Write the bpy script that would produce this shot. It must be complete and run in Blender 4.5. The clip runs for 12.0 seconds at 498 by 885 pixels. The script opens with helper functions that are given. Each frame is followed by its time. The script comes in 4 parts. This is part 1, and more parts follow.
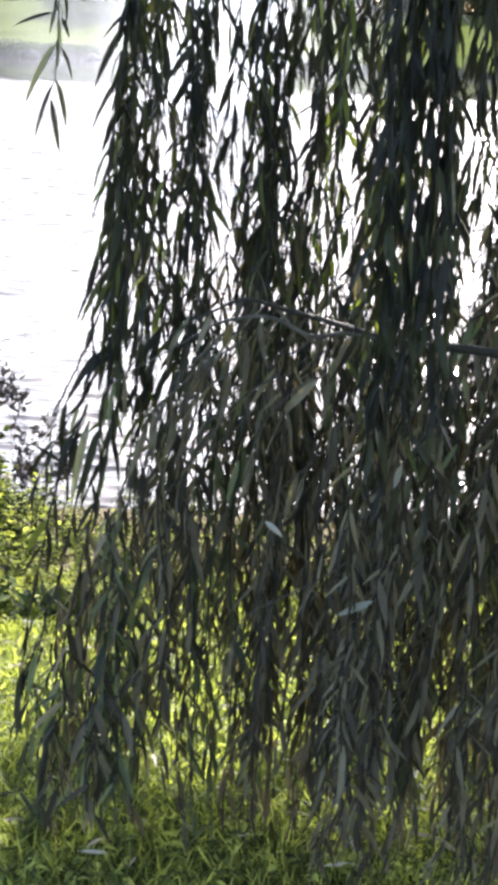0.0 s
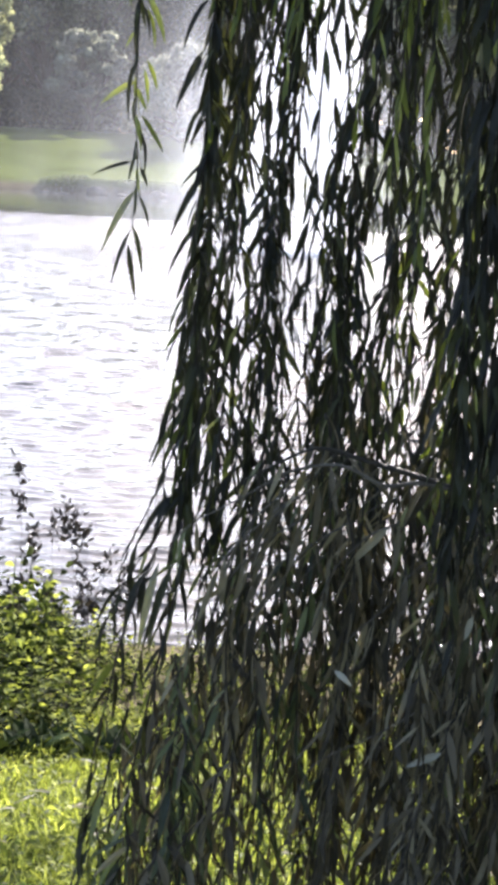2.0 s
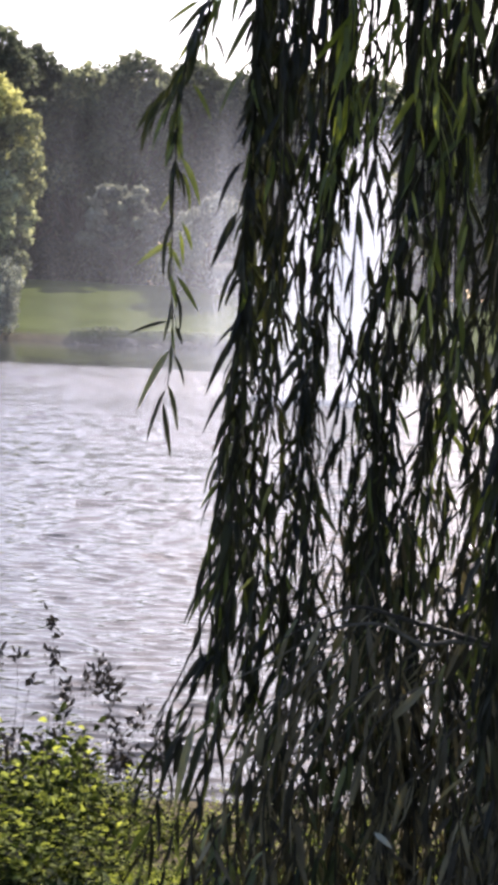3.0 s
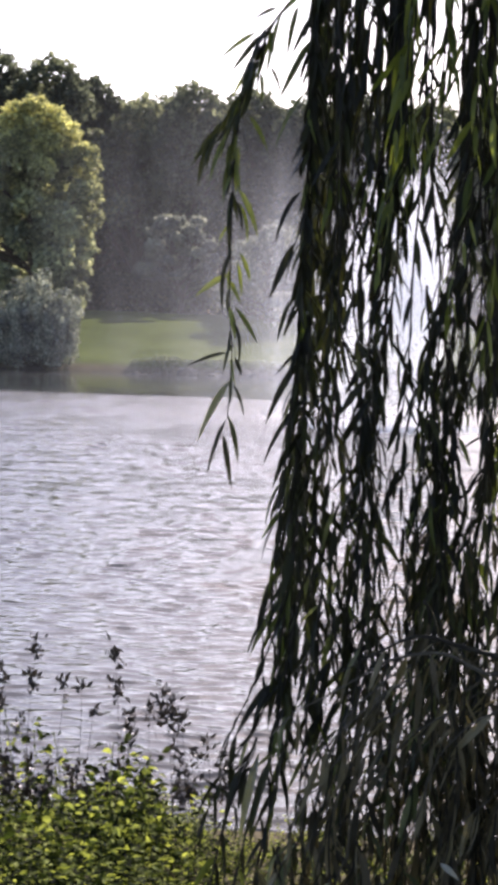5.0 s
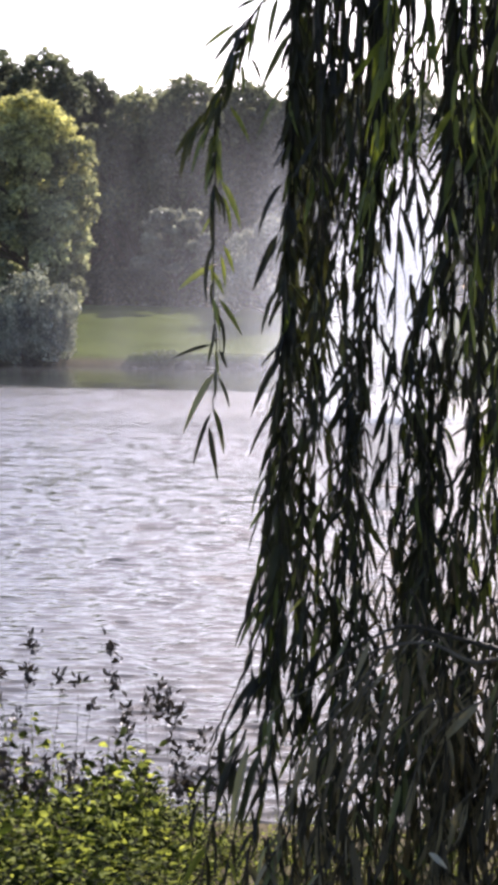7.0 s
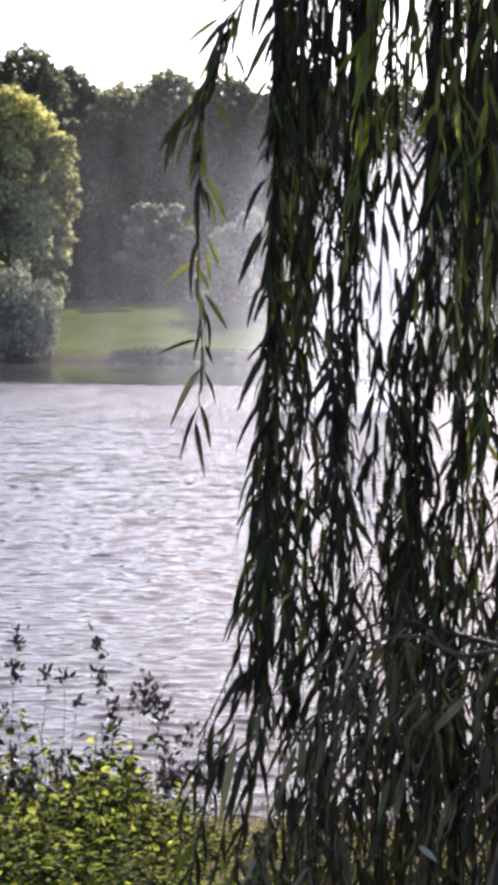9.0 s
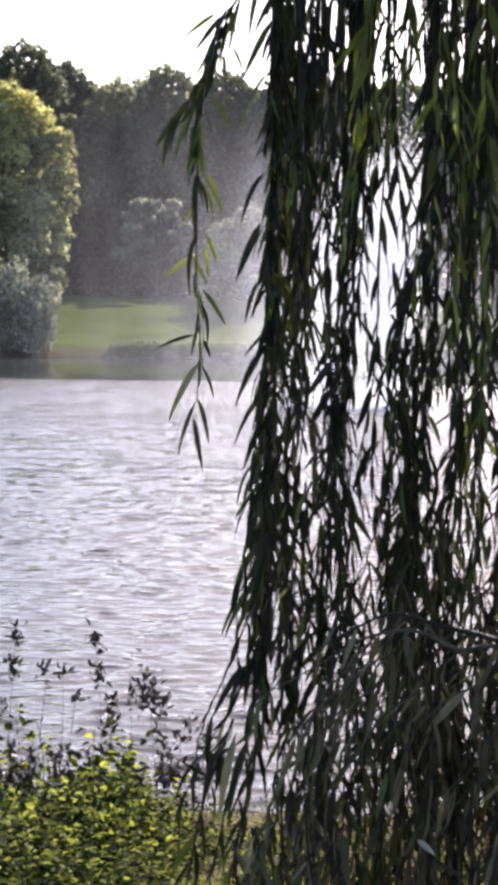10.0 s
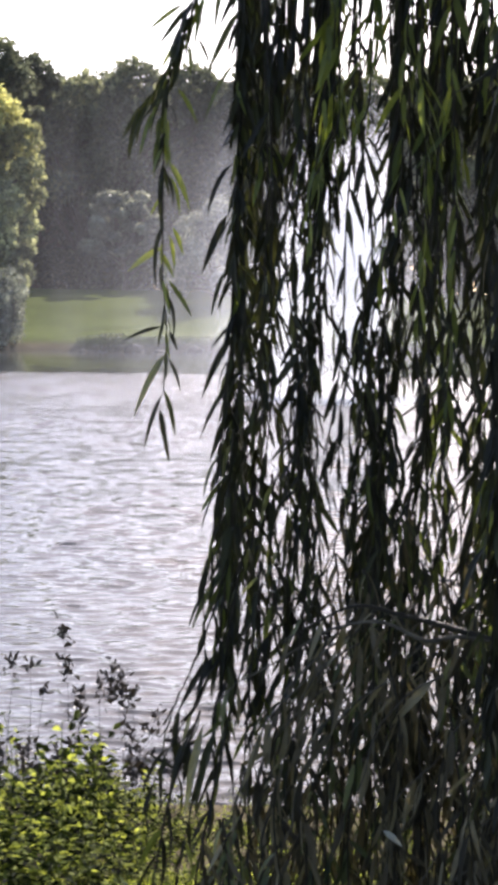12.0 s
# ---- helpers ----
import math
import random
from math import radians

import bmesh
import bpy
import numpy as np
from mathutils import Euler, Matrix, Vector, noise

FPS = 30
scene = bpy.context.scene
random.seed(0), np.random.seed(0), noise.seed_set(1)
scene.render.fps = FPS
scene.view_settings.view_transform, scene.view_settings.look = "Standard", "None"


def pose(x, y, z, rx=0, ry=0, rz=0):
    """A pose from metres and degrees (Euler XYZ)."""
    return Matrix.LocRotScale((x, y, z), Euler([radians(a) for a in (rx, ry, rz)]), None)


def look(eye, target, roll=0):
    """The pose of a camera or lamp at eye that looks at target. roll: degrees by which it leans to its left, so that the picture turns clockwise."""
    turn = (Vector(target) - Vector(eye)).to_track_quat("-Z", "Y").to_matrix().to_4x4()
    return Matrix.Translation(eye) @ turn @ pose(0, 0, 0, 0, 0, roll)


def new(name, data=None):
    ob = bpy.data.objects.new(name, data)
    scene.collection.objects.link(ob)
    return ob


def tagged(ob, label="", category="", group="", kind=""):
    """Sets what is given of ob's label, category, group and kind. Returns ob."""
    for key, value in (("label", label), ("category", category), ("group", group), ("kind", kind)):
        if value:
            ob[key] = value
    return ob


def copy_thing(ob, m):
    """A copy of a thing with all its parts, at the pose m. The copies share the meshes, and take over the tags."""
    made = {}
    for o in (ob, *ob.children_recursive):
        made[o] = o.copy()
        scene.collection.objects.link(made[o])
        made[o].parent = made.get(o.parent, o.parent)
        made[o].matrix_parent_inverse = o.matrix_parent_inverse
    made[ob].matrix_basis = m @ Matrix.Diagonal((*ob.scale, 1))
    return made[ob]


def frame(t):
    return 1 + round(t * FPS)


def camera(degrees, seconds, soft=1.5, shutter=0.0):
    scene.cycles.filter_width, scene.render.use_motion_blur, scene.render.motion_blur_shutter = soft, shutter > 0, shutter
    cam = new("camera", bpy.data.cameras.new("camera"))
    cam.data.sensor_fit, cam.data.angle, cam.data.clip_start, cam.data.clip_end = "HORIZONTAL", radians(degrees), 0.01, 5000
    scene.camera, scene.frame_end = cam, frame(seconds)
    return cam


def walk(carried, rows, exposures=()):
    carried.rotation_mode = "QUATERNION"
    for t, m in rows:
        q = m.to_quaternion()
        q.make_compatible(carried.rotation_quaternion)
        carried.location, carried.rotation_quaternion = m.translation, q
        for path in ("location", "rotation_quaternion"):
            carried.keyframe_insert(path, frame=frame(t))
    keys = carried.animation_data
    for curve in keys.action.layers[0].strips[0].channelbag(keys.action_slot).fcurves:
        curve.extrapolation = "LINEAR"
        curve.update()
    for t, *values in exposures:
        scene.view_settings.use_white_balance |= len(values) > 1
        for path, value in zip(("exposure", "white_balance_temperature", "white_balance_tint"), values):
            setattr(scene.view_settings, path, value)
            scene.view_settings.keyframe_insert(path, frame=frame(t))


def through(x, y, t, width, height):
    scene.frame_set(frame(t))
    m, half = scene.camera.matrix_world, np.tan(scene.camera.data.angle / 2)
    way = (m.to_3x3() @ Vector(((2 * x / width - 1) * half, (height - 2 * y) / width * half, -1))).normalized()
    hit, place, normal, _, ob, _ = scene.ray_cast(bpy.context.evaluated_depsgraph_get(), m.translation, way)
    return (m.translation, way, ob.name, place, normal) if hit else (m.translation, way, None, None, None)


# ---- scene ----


# ---------------------------------------------------------------- camera
cam = camera(15.0, 12.0, 5.0)
PATH = [
    (0.0, (0.0358, 0.0, 1.6055), (0.4657, 4.8575, 0.5009), 2.80),
    (0.5, (0.0273, 0.0, 1.6104), (0.4055, 4.8613, 0.5039), 3.03),
    (1.0, (0.0222, 0.0, 1.6134), (0.3546, 4.8633, 0.5007), 3.28),
    (1.5, (0.0167, 0.0, 1.6172), (0.3270, 4.8659, 0.5094), 3.45),
    (2.0, (0.0099, 0.0, 1.6257), (0.2764, 4.9341, 0.8618), 3.43),
    (2.5, (0.0026, 0.0, 1.6328), (0.2182, 4.9636, 1.0706), 3.21),
    (3.0, (-0.0009, 0.0, 1.6414), (0.1659, 4.9828, 1.2624), 2.93),
    (3.5, (-0.0036, 0.0, 1.6452), (0.0438, 4.9898, 1.3302), 2.66),
    (5.5, (0.0031, 0.0, 1.6462), (0.0051, 4.9902, 1.3336), 2.01),
    (6.0, (0.0084, 0.0, 1.6466), (0.0076, 4.9901, 1.3314), 1.79),
    (6.5, (0.0164, 0.0, 1.6452), (0.0102, 4.9895, 1.3221), 1.52),
    (7.0, (0.0256, 0.0, 1.6451), (0.0311, 4.9890, 1.3133), 1.35),
    (7.5, (0.0267, 0.0, 1.6463), (0.0612, 4.9889, 1.3152), 1.22),
    (9.5, (0.0188, 0.0, 1.6458), (0.0688, 4.9873, 1.2936), 0.93),
    (10.0, (0.0198, 0.0, 1.6447), (0.0747, 4.9869, 1.2870), 0.90),
    (10.5, (0.0206, 0.0, 1.6437), (0.0860, 4.9862, 1.2783), 0.86),
    (11.0, (0.0199, 0.0, 1.6428), (0.0898, 4.9856, 1.2702), 0.83),
    (11.5, (0.0217, 0.0, 1.6425), (0.1178, 4.9847, 1.2635), 0.85),
    (12.0, (0.0236, 0.0, 1.6435), (0.1618, 4.9839, 1.2675), 0.87),
]
EXPOSURES = [(0.0, 2.42, 6230, 17), (1.6, 2.22, 6230, 18), (2.5, 1.64, 6280, 21), (3.4, 1.15, 6320, 25), (5.5, 1.15, 6330, 25), (7.5, 1.3, 6340, 25), (12.0, 1.34, 6370, 22)]
walk(cam, [(t, look(eye, target, roll)) for t, eye, target, roll in PATH], EXPOSURES)

# ---------------------------------------------------------------- light
SUN_AZ, SUN_EL = 17.0, 36.0          # degrees to the right of +y, degrees up


def sky_and_sun():
    world = bpy.data.worlds.new("sky")
    world.use_nodes = True
    scene.world = world
    nt = world.node_tree
    sky = nt.nodes.new("ShaderNodeTexSky")
    sky.sky_type = "NISHITA"
    sky.sun_disc = False
    sky.sun_elevation, sky.sun_rotation = radians(SUN_EL), radians(SUN_AZ)
    sky.air_density, sky.dust_density, sky.ozone_density = 1.0, 1.7, 1.0
    bg = nt.nodes["Background"]
    bg.inputs["Strength"].default_value = 0.112
    nt.links.new(sky.outputs["Color"], bg.inputs["Color"])
    lamp = bpy.data.lights.new("sun", "SUN")
    lamp.energy, lamp.angle, lamp.color = 5.0, radians(0.8), (1.0, 0.95, 0.86)
    ob = new("sun", lamp)
    a, e = radians(SUN_AZ), radians(SUN_EL)
    way = Vector((math.sin(a) * math.cos(e), math.cos(a) * math.cos(e), math.sin(e)))
    ob.matrix_world = look(way * 60, (0, 0, 0))


sky_and_sun()

# ---------------------------------------------------------------- materials


def nodes_of(name):
    m = bpy.data.materials.new(name)
    m.use_nodes = True
    nt = m.node_tree
    nt.nodes.clear()
    out = nt.nodes.new("ShaderNodeOutputMaterial")
    return m, nt, out


def node(nt, kind, **values):
    n = nt.nodes.new(kind)
    for key, v in values.items():
        n.inputs[key.replace("_", " ")].default_value = v
    return n


def ramp(nt, fac, stops):
    r = nt.nodes.new("ShaderNodeValToRGB")
    els = r.color_ramp.elements
    while len(els) < len(stops):
        els.new(0.5)
    for e, (p, c) in zip(els, stops):
        e.position, e.color = p, (*c, 1)
    nt.links.new(fac, r.inputs["Fac"])
    return r.outputs["Color"]


def mixed(nt, a, b, fac, blend="MIX"):
    m = nt.nodes.new("ShaderNodeMix")
    m.data_type, m.blend_type = "RGBA", blend
    for sock, v in ((m.inputs[0], fac), (m.inputs[6], a), (m.inputs[7], b)):
        if isinstance(v, (int, float)):
            sock.default_value = v
        elif isinstance(v, tuple):
            sock.default_value = (*v, 1)
        else:
            nt.links.new(v, sock)
    return m.outputs[2]


def noise_tex(nt, scale, detail=3.0, stretch=None, space="Object"):
    tc = nt.nodes.new("ShaderNodeTexCoord")
    n = node(nt, "ShaderNodeTexNoise", Scale=scale, Detail=detail)
    if stretch:
        mp = nt.nodes.new("ShaderNodeMapping")
        mp.inputs["Scale"].default_value = stretch
        nt.links.new(tc.outputs[space], mp.inputs["Vector"])
        nt.links.new(mp.outputs["Vector"], n.inputs["Vector"])
    else:
        nt.links.new(tc.outputs[space], n.inputs["Vector"])
    return n.outputs["Fac"]


def leaf_material(name, stops, through=0.35, rough=0.5, spot=0.3, per_object=False, glow=(1.25, 1.15, 0.5), patch=0.0, each=False, gloss=0.35, top_light=None):
    """Leaf: gloss and diffuse on the face, light let through, colour varied leaf by leaf."""
    m, nt, out = nodes_of(name)
    if per_object:
        fac = nt.nodes.new("ShaderNodeObjectInfo").outputs["Random"]
    else:
        fac = nt.nodes.new("ShaderNodeNewGeometry").outputs["Random Per Island"]
    col = ramp(nt, fac, stops)
    grain = ramp(nt, noise_tex(nt, 45.0, 3.0), [(0.35, (0.62, 0.6, 0.55)), (0.65, (1.0, 1.0, 1.0))])
    col = mixed(nt, col, grain, spot, "MULTIPLY")
    if patch:
        broad = ramp(nt, noise_tex(nt, patch, 2.0), [(0.36, (0.5, 0.52, 0.55)), (0.62, (1.2, 1.2, 1.1))])
        col = mixed(nt, col, broad, 1.0, "MULTIPLY")
    # sunlit top put into the leaf colour: brighter and yellower with height
    if top_light:
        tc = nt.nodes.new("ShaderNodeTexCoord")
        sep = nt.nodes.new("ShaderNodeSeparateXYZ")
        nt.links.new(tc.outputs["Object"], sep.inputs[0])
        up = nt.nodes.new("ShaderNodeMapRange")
        up.inputs["From Min"].default_value, up.inputs["From Max"].default_value = top_light
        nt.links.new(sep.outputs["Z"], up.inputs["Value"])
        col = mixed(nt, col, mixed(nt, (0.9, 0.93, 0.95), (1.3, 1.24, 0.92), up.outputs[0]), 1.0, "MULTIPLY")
    if each:
        tone = ramp(nt, nt.nodes.new("ShaderNodeObjectInfo").outputs["Random"], [(0.0, (0.6, 0.63, 0.66)), (0.5, (1.0, 1.0, 0.95)), (1.0, (1.45, 1.4, 1.25))])
        col = mixed(nt, col, tone, 1.0, "MULTIPLY")
    face = node(nt, "ShaderNodeBsdfPrincipled", Roughness=rough)
    face.inputs["Specular IOR Level"].default_value = gloss
    nt.links.new(col, face.inputs["Base Color"])
    thru = nt.nodes.new("ShaderNodeBsdfTranslucent")
    nt.links.new(mixed(nt, col, glow, 1.0, "MULTIPLY"), thru.inputs["Color"])
    mx = nt.nodes.new("ShaderNodeMixShader")
    mx.inputs[0].default_value = through
    nt.links.new(face.outputs[0], mx.inputs[1])
    nt.links.new(thru.outputs[0], mx.inputs[2])
    nt.links.new(mx.outputs[0], out.inputs["Surface"])
    return m


def solid(name, stops, scale, rough=0.8, bump=0.3, stretch=None, detail=6.0):
    m, nt, out = nodes_of(name)
    f = noise_tex(nt, scale, detail, stretch)
    p = node(nt, "ShaderNodeBsdfPrincipled", Roughness=rough)
    p.inputs["Specular IOR Level"].default_value = 0.15
    nt.links.new(ramp(nt, f, stops), p.inputs["Base Color"])
    b = node(nt, "ShaderNodeBump", Strength=bump, Distance=0.02)
    nt.links.new(f, b.inputs["Height"])
    nt.links.new(b.outputs["Normal"], p.inputs["Normal"])
    nt.links.new(p.outputs[0], out.inputs["Surface"])
    return m


def water_material():
    m, nt, out = nodes_of("pond_water")
    p = node(nt, "ShaderNodeBsdfPrincipled", Roughness=0.12, IOR=1.33)
    p.inputs["Base Color"].default_value = (0.035, 0.037, 0.035, 1)
    p.inputs["Specular IOR Level"].default_value = 0.5
    fine = noise_tex(nt, 1.0, 3.0, (6.0, 7.0, 1.0))
    # the lee of the far bank lies calmer
    tc = nt.nodes.new("ShaderNodeTexCoord")
    sep = nt.nodes.new("ShaderNodeSeparateXYZ")
    nt.links.new(tc.outputs["Object"], sep.inputs[0])
    calm = nt.nodes.new("ShaderNodeMapRange")
    for k, v in zip(("From Min", "From Max", "To Min", "To Max"), (55.4, 58.0, 1.0, 0.32)):
        calm.inputs[k].default_value = v
    nt.links.new(sep.outputs["Y"], calm.inputs["Value"])
    # ripples too small to tell apart from afar widen the gleam
    rough = nt.nodes.new("ShaderNodeMapRange")
    for k, v in zip(("From Min", "From Max", "To Min", "To Max"), (14.0, 45.0, 0.07, 0.27)):
        rough.inputs[k].default_value = v
    nt.links.new(sep.outputs["Y"], rough.inputs["Value"])
    gleam = nt.nodes.new("ShaderNodeMath")
    gleam.operation = "MULTIPLY"
    nt.links.new(rough.outputs[0], gleam.inputs[0])
    nt.links.new(calm.outputs[0], gleam.inputs[1])
    nt.links.new(gleam.outputs[0], p.inputs["Roughness"])
    b2 = node(nt, "ShaderNodeBump", Distance=0.008)
    nt.links.new(calm.outputs[0], b2.inputs["Strength"])
    nt.links.new(fine, b2.inputs["Height"])
    nt.links.new(b2.outputs["Normal"], p.inputs["Normal"])
    nt.links.new(p.outputs[0], out.inputs["Surface"])
    return m


def ground_material():
    m, nt, out = nodes_of("turf")
    big = noise_tex(nt, 0.25, 4.0)
    small = noise_tex(nt, 9.0, 5.0)
    a = ramp(nt, big, [(0.35, (0.06, 0.08, 0.027)), (0.65, (0.088, 0.11, 0.04))])
    b = ramp(nt, small, [(0.35, (0.55, 0.5, 0.4)), (0.7, (1.1, 1.1, 1.0))])
    col = mixed(nt, a, b, 1.0, "MULTIPLY")
    tc = nt.nodes.new("ShaderNodeTexCoord")
    sep = nt.nodes.new("ShaderNodeSeparateXYZ")
    nt.links.new(tc.outputs["Object"], sep.inputs[0])
    damp = nt.nodes.new("ShaderNodeMapRange")
    for k, v in zip(("From Min", "From Max", "To Min", "To Max"), (-0.42, -0.2, 1.0, 0.0)):
        damp.inputs[k].default_value = v
    nt.links.new(sep.outputs["Z"], damp.inputs["Value"])
    earth = ramp(nt, small, [(0.3, (0.05, 0.042, 0.028)), (0.7, (0.12, 0.105, 0.07))])
    col = mixed(nt, col, earth, damp.outputs[0])
    p = node(nt, "ShaderNodeBsdfPrincipled", Roughness=0.9)
    p.inputs["Specular IOR Level"].default_value = 0.0
    nt.links.new(col, p.inputs["Base Color"])
    bm = node(nt, "ShaderNodeBump", Strength=0.6, Distance=0.03)
    nt.links.new(small, bm.inputs["Height"])
    nt.links.new(bm.outputs["Normal"], p.inputs["Normal"])
    nt.links.new(p.outputs[0], out.inputs["Surface"])
    return m


def spray_material():
    m, nt, out = nodes_of("water_spray")
    d = node(nt, "ShaderNodeBsdfDiffuse")
    d.inputs["Color"].default_value = (0.92, 0.93, 0.94, 1)
    t = node(nt, "ShaderNodeBsdfTranslucent")
    t.inputs["Color"].default_value = (0.92, 0.93, 0.94, 1)
    mx = nt.nodes.new("ShaderNodeMixShader")
    mx.inputs[0].default_value = 0.65
    nt.links.new(d.outputs[0], mx.inputs[1])
    nt.links.new(t.outputs[0], mx.inputs[2])
    nt.links.new(mx.outputs[0], out.inputs["Surface"])
    return m


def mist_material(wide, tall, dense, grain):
    """Haze put on a see-through sheet: opacity thins towards the edges, in falling streaks."""
    m, nt, out = nodes_of("mist_haze")
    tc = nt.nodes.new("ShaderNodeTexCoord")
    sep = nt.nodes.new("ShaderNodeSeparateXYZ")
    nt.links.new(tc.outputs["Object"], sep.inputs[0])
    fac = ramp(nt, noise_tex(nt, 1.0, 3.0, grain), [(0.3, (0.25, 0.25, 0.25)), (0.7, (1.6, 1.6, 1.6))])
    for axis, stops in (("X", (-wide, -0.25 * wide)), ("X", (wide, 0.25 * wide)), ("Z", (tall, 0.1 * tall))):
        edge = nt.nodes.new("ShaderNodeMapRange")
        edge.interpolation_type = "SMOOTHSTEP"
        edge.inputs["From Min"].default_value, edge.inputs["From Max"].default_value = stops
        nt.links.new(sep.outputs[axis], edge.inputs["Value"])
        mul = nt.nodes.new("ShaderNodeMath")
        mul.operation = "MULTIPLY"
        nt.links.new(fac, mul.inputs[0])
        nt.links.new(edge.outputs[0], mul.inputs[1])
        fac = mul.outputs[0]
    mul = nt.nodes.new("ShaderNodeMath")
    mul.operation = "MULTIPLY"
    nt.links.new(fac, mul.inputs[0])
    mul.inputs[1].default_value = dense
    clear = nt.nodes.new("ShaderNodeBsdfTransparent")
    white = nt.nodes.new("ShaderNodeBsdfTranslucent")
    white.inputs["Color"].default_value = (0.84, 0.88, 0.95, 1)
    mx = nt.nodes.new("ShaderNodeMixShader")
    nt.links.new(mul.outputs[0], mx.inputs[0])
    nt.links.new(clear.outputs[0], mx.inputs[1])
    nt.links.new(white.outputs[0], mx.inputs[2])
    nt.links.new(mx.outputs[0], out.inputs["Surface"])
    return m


M_WATER, M_TURF, M_SPRAY = water_material(), ground_material(), spray_material()
# curtain tones kept near black: the crown's shade is in the leaf colour
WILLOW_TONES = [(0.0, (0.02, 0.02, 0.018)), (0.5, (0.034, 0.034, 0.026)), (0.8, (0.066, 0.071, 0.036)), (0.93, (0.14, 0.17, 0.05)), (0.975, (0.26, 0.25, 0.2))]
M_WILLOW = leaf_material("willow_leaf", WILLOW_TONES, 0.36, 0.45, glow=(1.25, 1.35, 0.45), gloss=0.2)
# sun on the outer strand is put into these lighter tones
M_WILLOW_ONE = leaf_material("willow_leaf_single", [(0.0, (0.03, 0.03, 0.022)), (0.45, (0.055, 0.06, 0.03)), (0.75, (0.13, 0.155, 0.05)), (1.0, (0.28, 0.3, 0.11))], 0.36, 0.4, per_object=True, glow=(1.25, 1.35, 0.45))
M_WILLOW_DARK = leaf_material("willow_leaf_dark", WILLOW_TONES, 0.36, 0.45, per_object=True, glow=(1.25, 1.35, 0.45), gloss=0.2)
# leaves the sun shines through: that light is put into a brighter colour
M_WILLOW_SUNLIT = leaf_material("sunlit_willow_leaf", [(0.0, (0.06, 0.08, 0.03)), (0.5, (0.165, 0.19, 0.055)), (1.0, (0.34, 0.365, 0.11))], 0.45, 0.4, glow=(1.25, 1.35, 0.45))
M_WILLOW_SUNLIT_ONE = leaf_material("sunlit_willow_leaf_single", [(0.0, (0.13, 0.15, 0.05)), (0.6, (0.26, 0.28, 0.08)), (1.0, (0.42, 0.42, 0.2))], 0.45, 0.4, per_object=True, glow=(1.25, 1.35, 0.45))
M_WILLOW_LOW = leaf_material("low_willow_leaf", [(0.0, (0.04, 0.048, 0.032)), (0.5, (0.1, 0.117, 0.066)), (0.85, (0.19, 0.215, 0.1)), (1.0, (0.3, 0.31, 0.2))], 0.35, 0.55, gloss=0.2, glow=(1.2, 1.25, 0.5))
M_PALE_WILLOW = leaf_material("pale_willow_leaf", [(0.0, (0.24, 0.23, 0.18)), (1.0, (0.36, 0.34, 0.27))], 0.15, 0.5, per_object=True)
M_WILLOW_OLD = leaf_material("old_willow_leaf", [(0.0, (0.042, 0.037, 0.028)), (0.5, (0.115, 0.098, 0.07)), (0.85, (0.22, 0.19, 0.125)), (0.95, (0.24, 0.21, 0.14)), (0.985, (0.4, 0.38, 0.32))], 0.25, 0.75, gloss=0.1)
# the near-black leaves put the shade between the weeds into the colour
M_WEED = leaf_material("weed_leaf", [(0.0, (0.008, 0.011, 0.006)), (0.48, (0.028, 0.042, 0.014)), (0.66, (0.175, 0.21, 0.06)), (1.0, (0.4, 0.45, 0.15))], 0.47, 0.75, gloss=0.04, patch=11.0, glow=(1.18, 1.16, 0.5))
M_GRASS = leaf_material("grass_blade", rough=0.7, through=0.5, glow=(1.15, 1.15, 0.6), patch=16.0, stops=[(0.0, (0.05, 0.072, 0.024)), (0.55, (0.22, 0.26, 0.062)), (1.0, (0.52, 0.56, 0.165))])
M_DRY = leaf_material("dry_leaf", [(0.0, (0.3, 0.26, 0.18)), (1.0, (0.55, 0.52, 0.42))], 0.15, 0.7)
# shadow at the weeds' foot put into near-black leaf colours
M_DOCK_SHADE = leaf_material("dock_leaf_shade", [(0.0, (0.014, 0.022, 0.01)), (0.7, (0.035, 0.052, 0.018)), (0.93, (0.06, 0.085, 0.028)), (1.0, (0.2, 0.24, 0.1))], 0.2, 0.85, per_object=True, gloss=0.04)
M_SEED = leaf_material("dry_seed_head", [(0.0, (0.02, 0.017, 0.017)), (1.0, (0.05, 0.04, 0.036))], 0.1)
# greyed and lightened: the haze before the wood is put into this colour
M_WOOD_LEAF = leaf_material("hazed_wood_leaf", [(0.0, (0.08, 0.09, 0.07)), (0.6, (0.155, 0.165, 0.115)), (1.0, (0.28, 0.28, 0.18))], 0.5, 0.4, patch=0.3, glow=(1.05, 1.1, 0.95), each=True, gloss=0.05)
M_YELLOW_LEAF = leaf_material("yellow_leaf_lit_top", [(0.0, (0.19, 0.205, 0.15)), (0.5, (0.4, 0.415, 0.27)), (1.0, (0.6, 0.6, 0.38))], 0.42, gloss=0.05, patch=0.55, top_light=(4.0, 10.0), glow=(1.06, 1.04, 0.76))
M_PALE_LEAF = leaf_material("silvery_leaf", [(0.0, (0.17, 0.18, 0.15)), (0.6, (0.3, 0.31, 0.25)), (1.0, (0.48, 0.49, 0.41))], 0.35, glow=(1.02, 1.0, 0.88), patch=1.0, gloss=0.05)
M_SILVER_LEAF = leaf_material("silver_leaf", [(0.0, (0.15, 0.17, 0.15)), (0.6, (0.3, 0.32, 0.27)), (1.0, (0.56, 0.575, 0.5))], 0.3, glow=(1.05, 1.03, 0.85), patch=1.6, gloss=0.05)
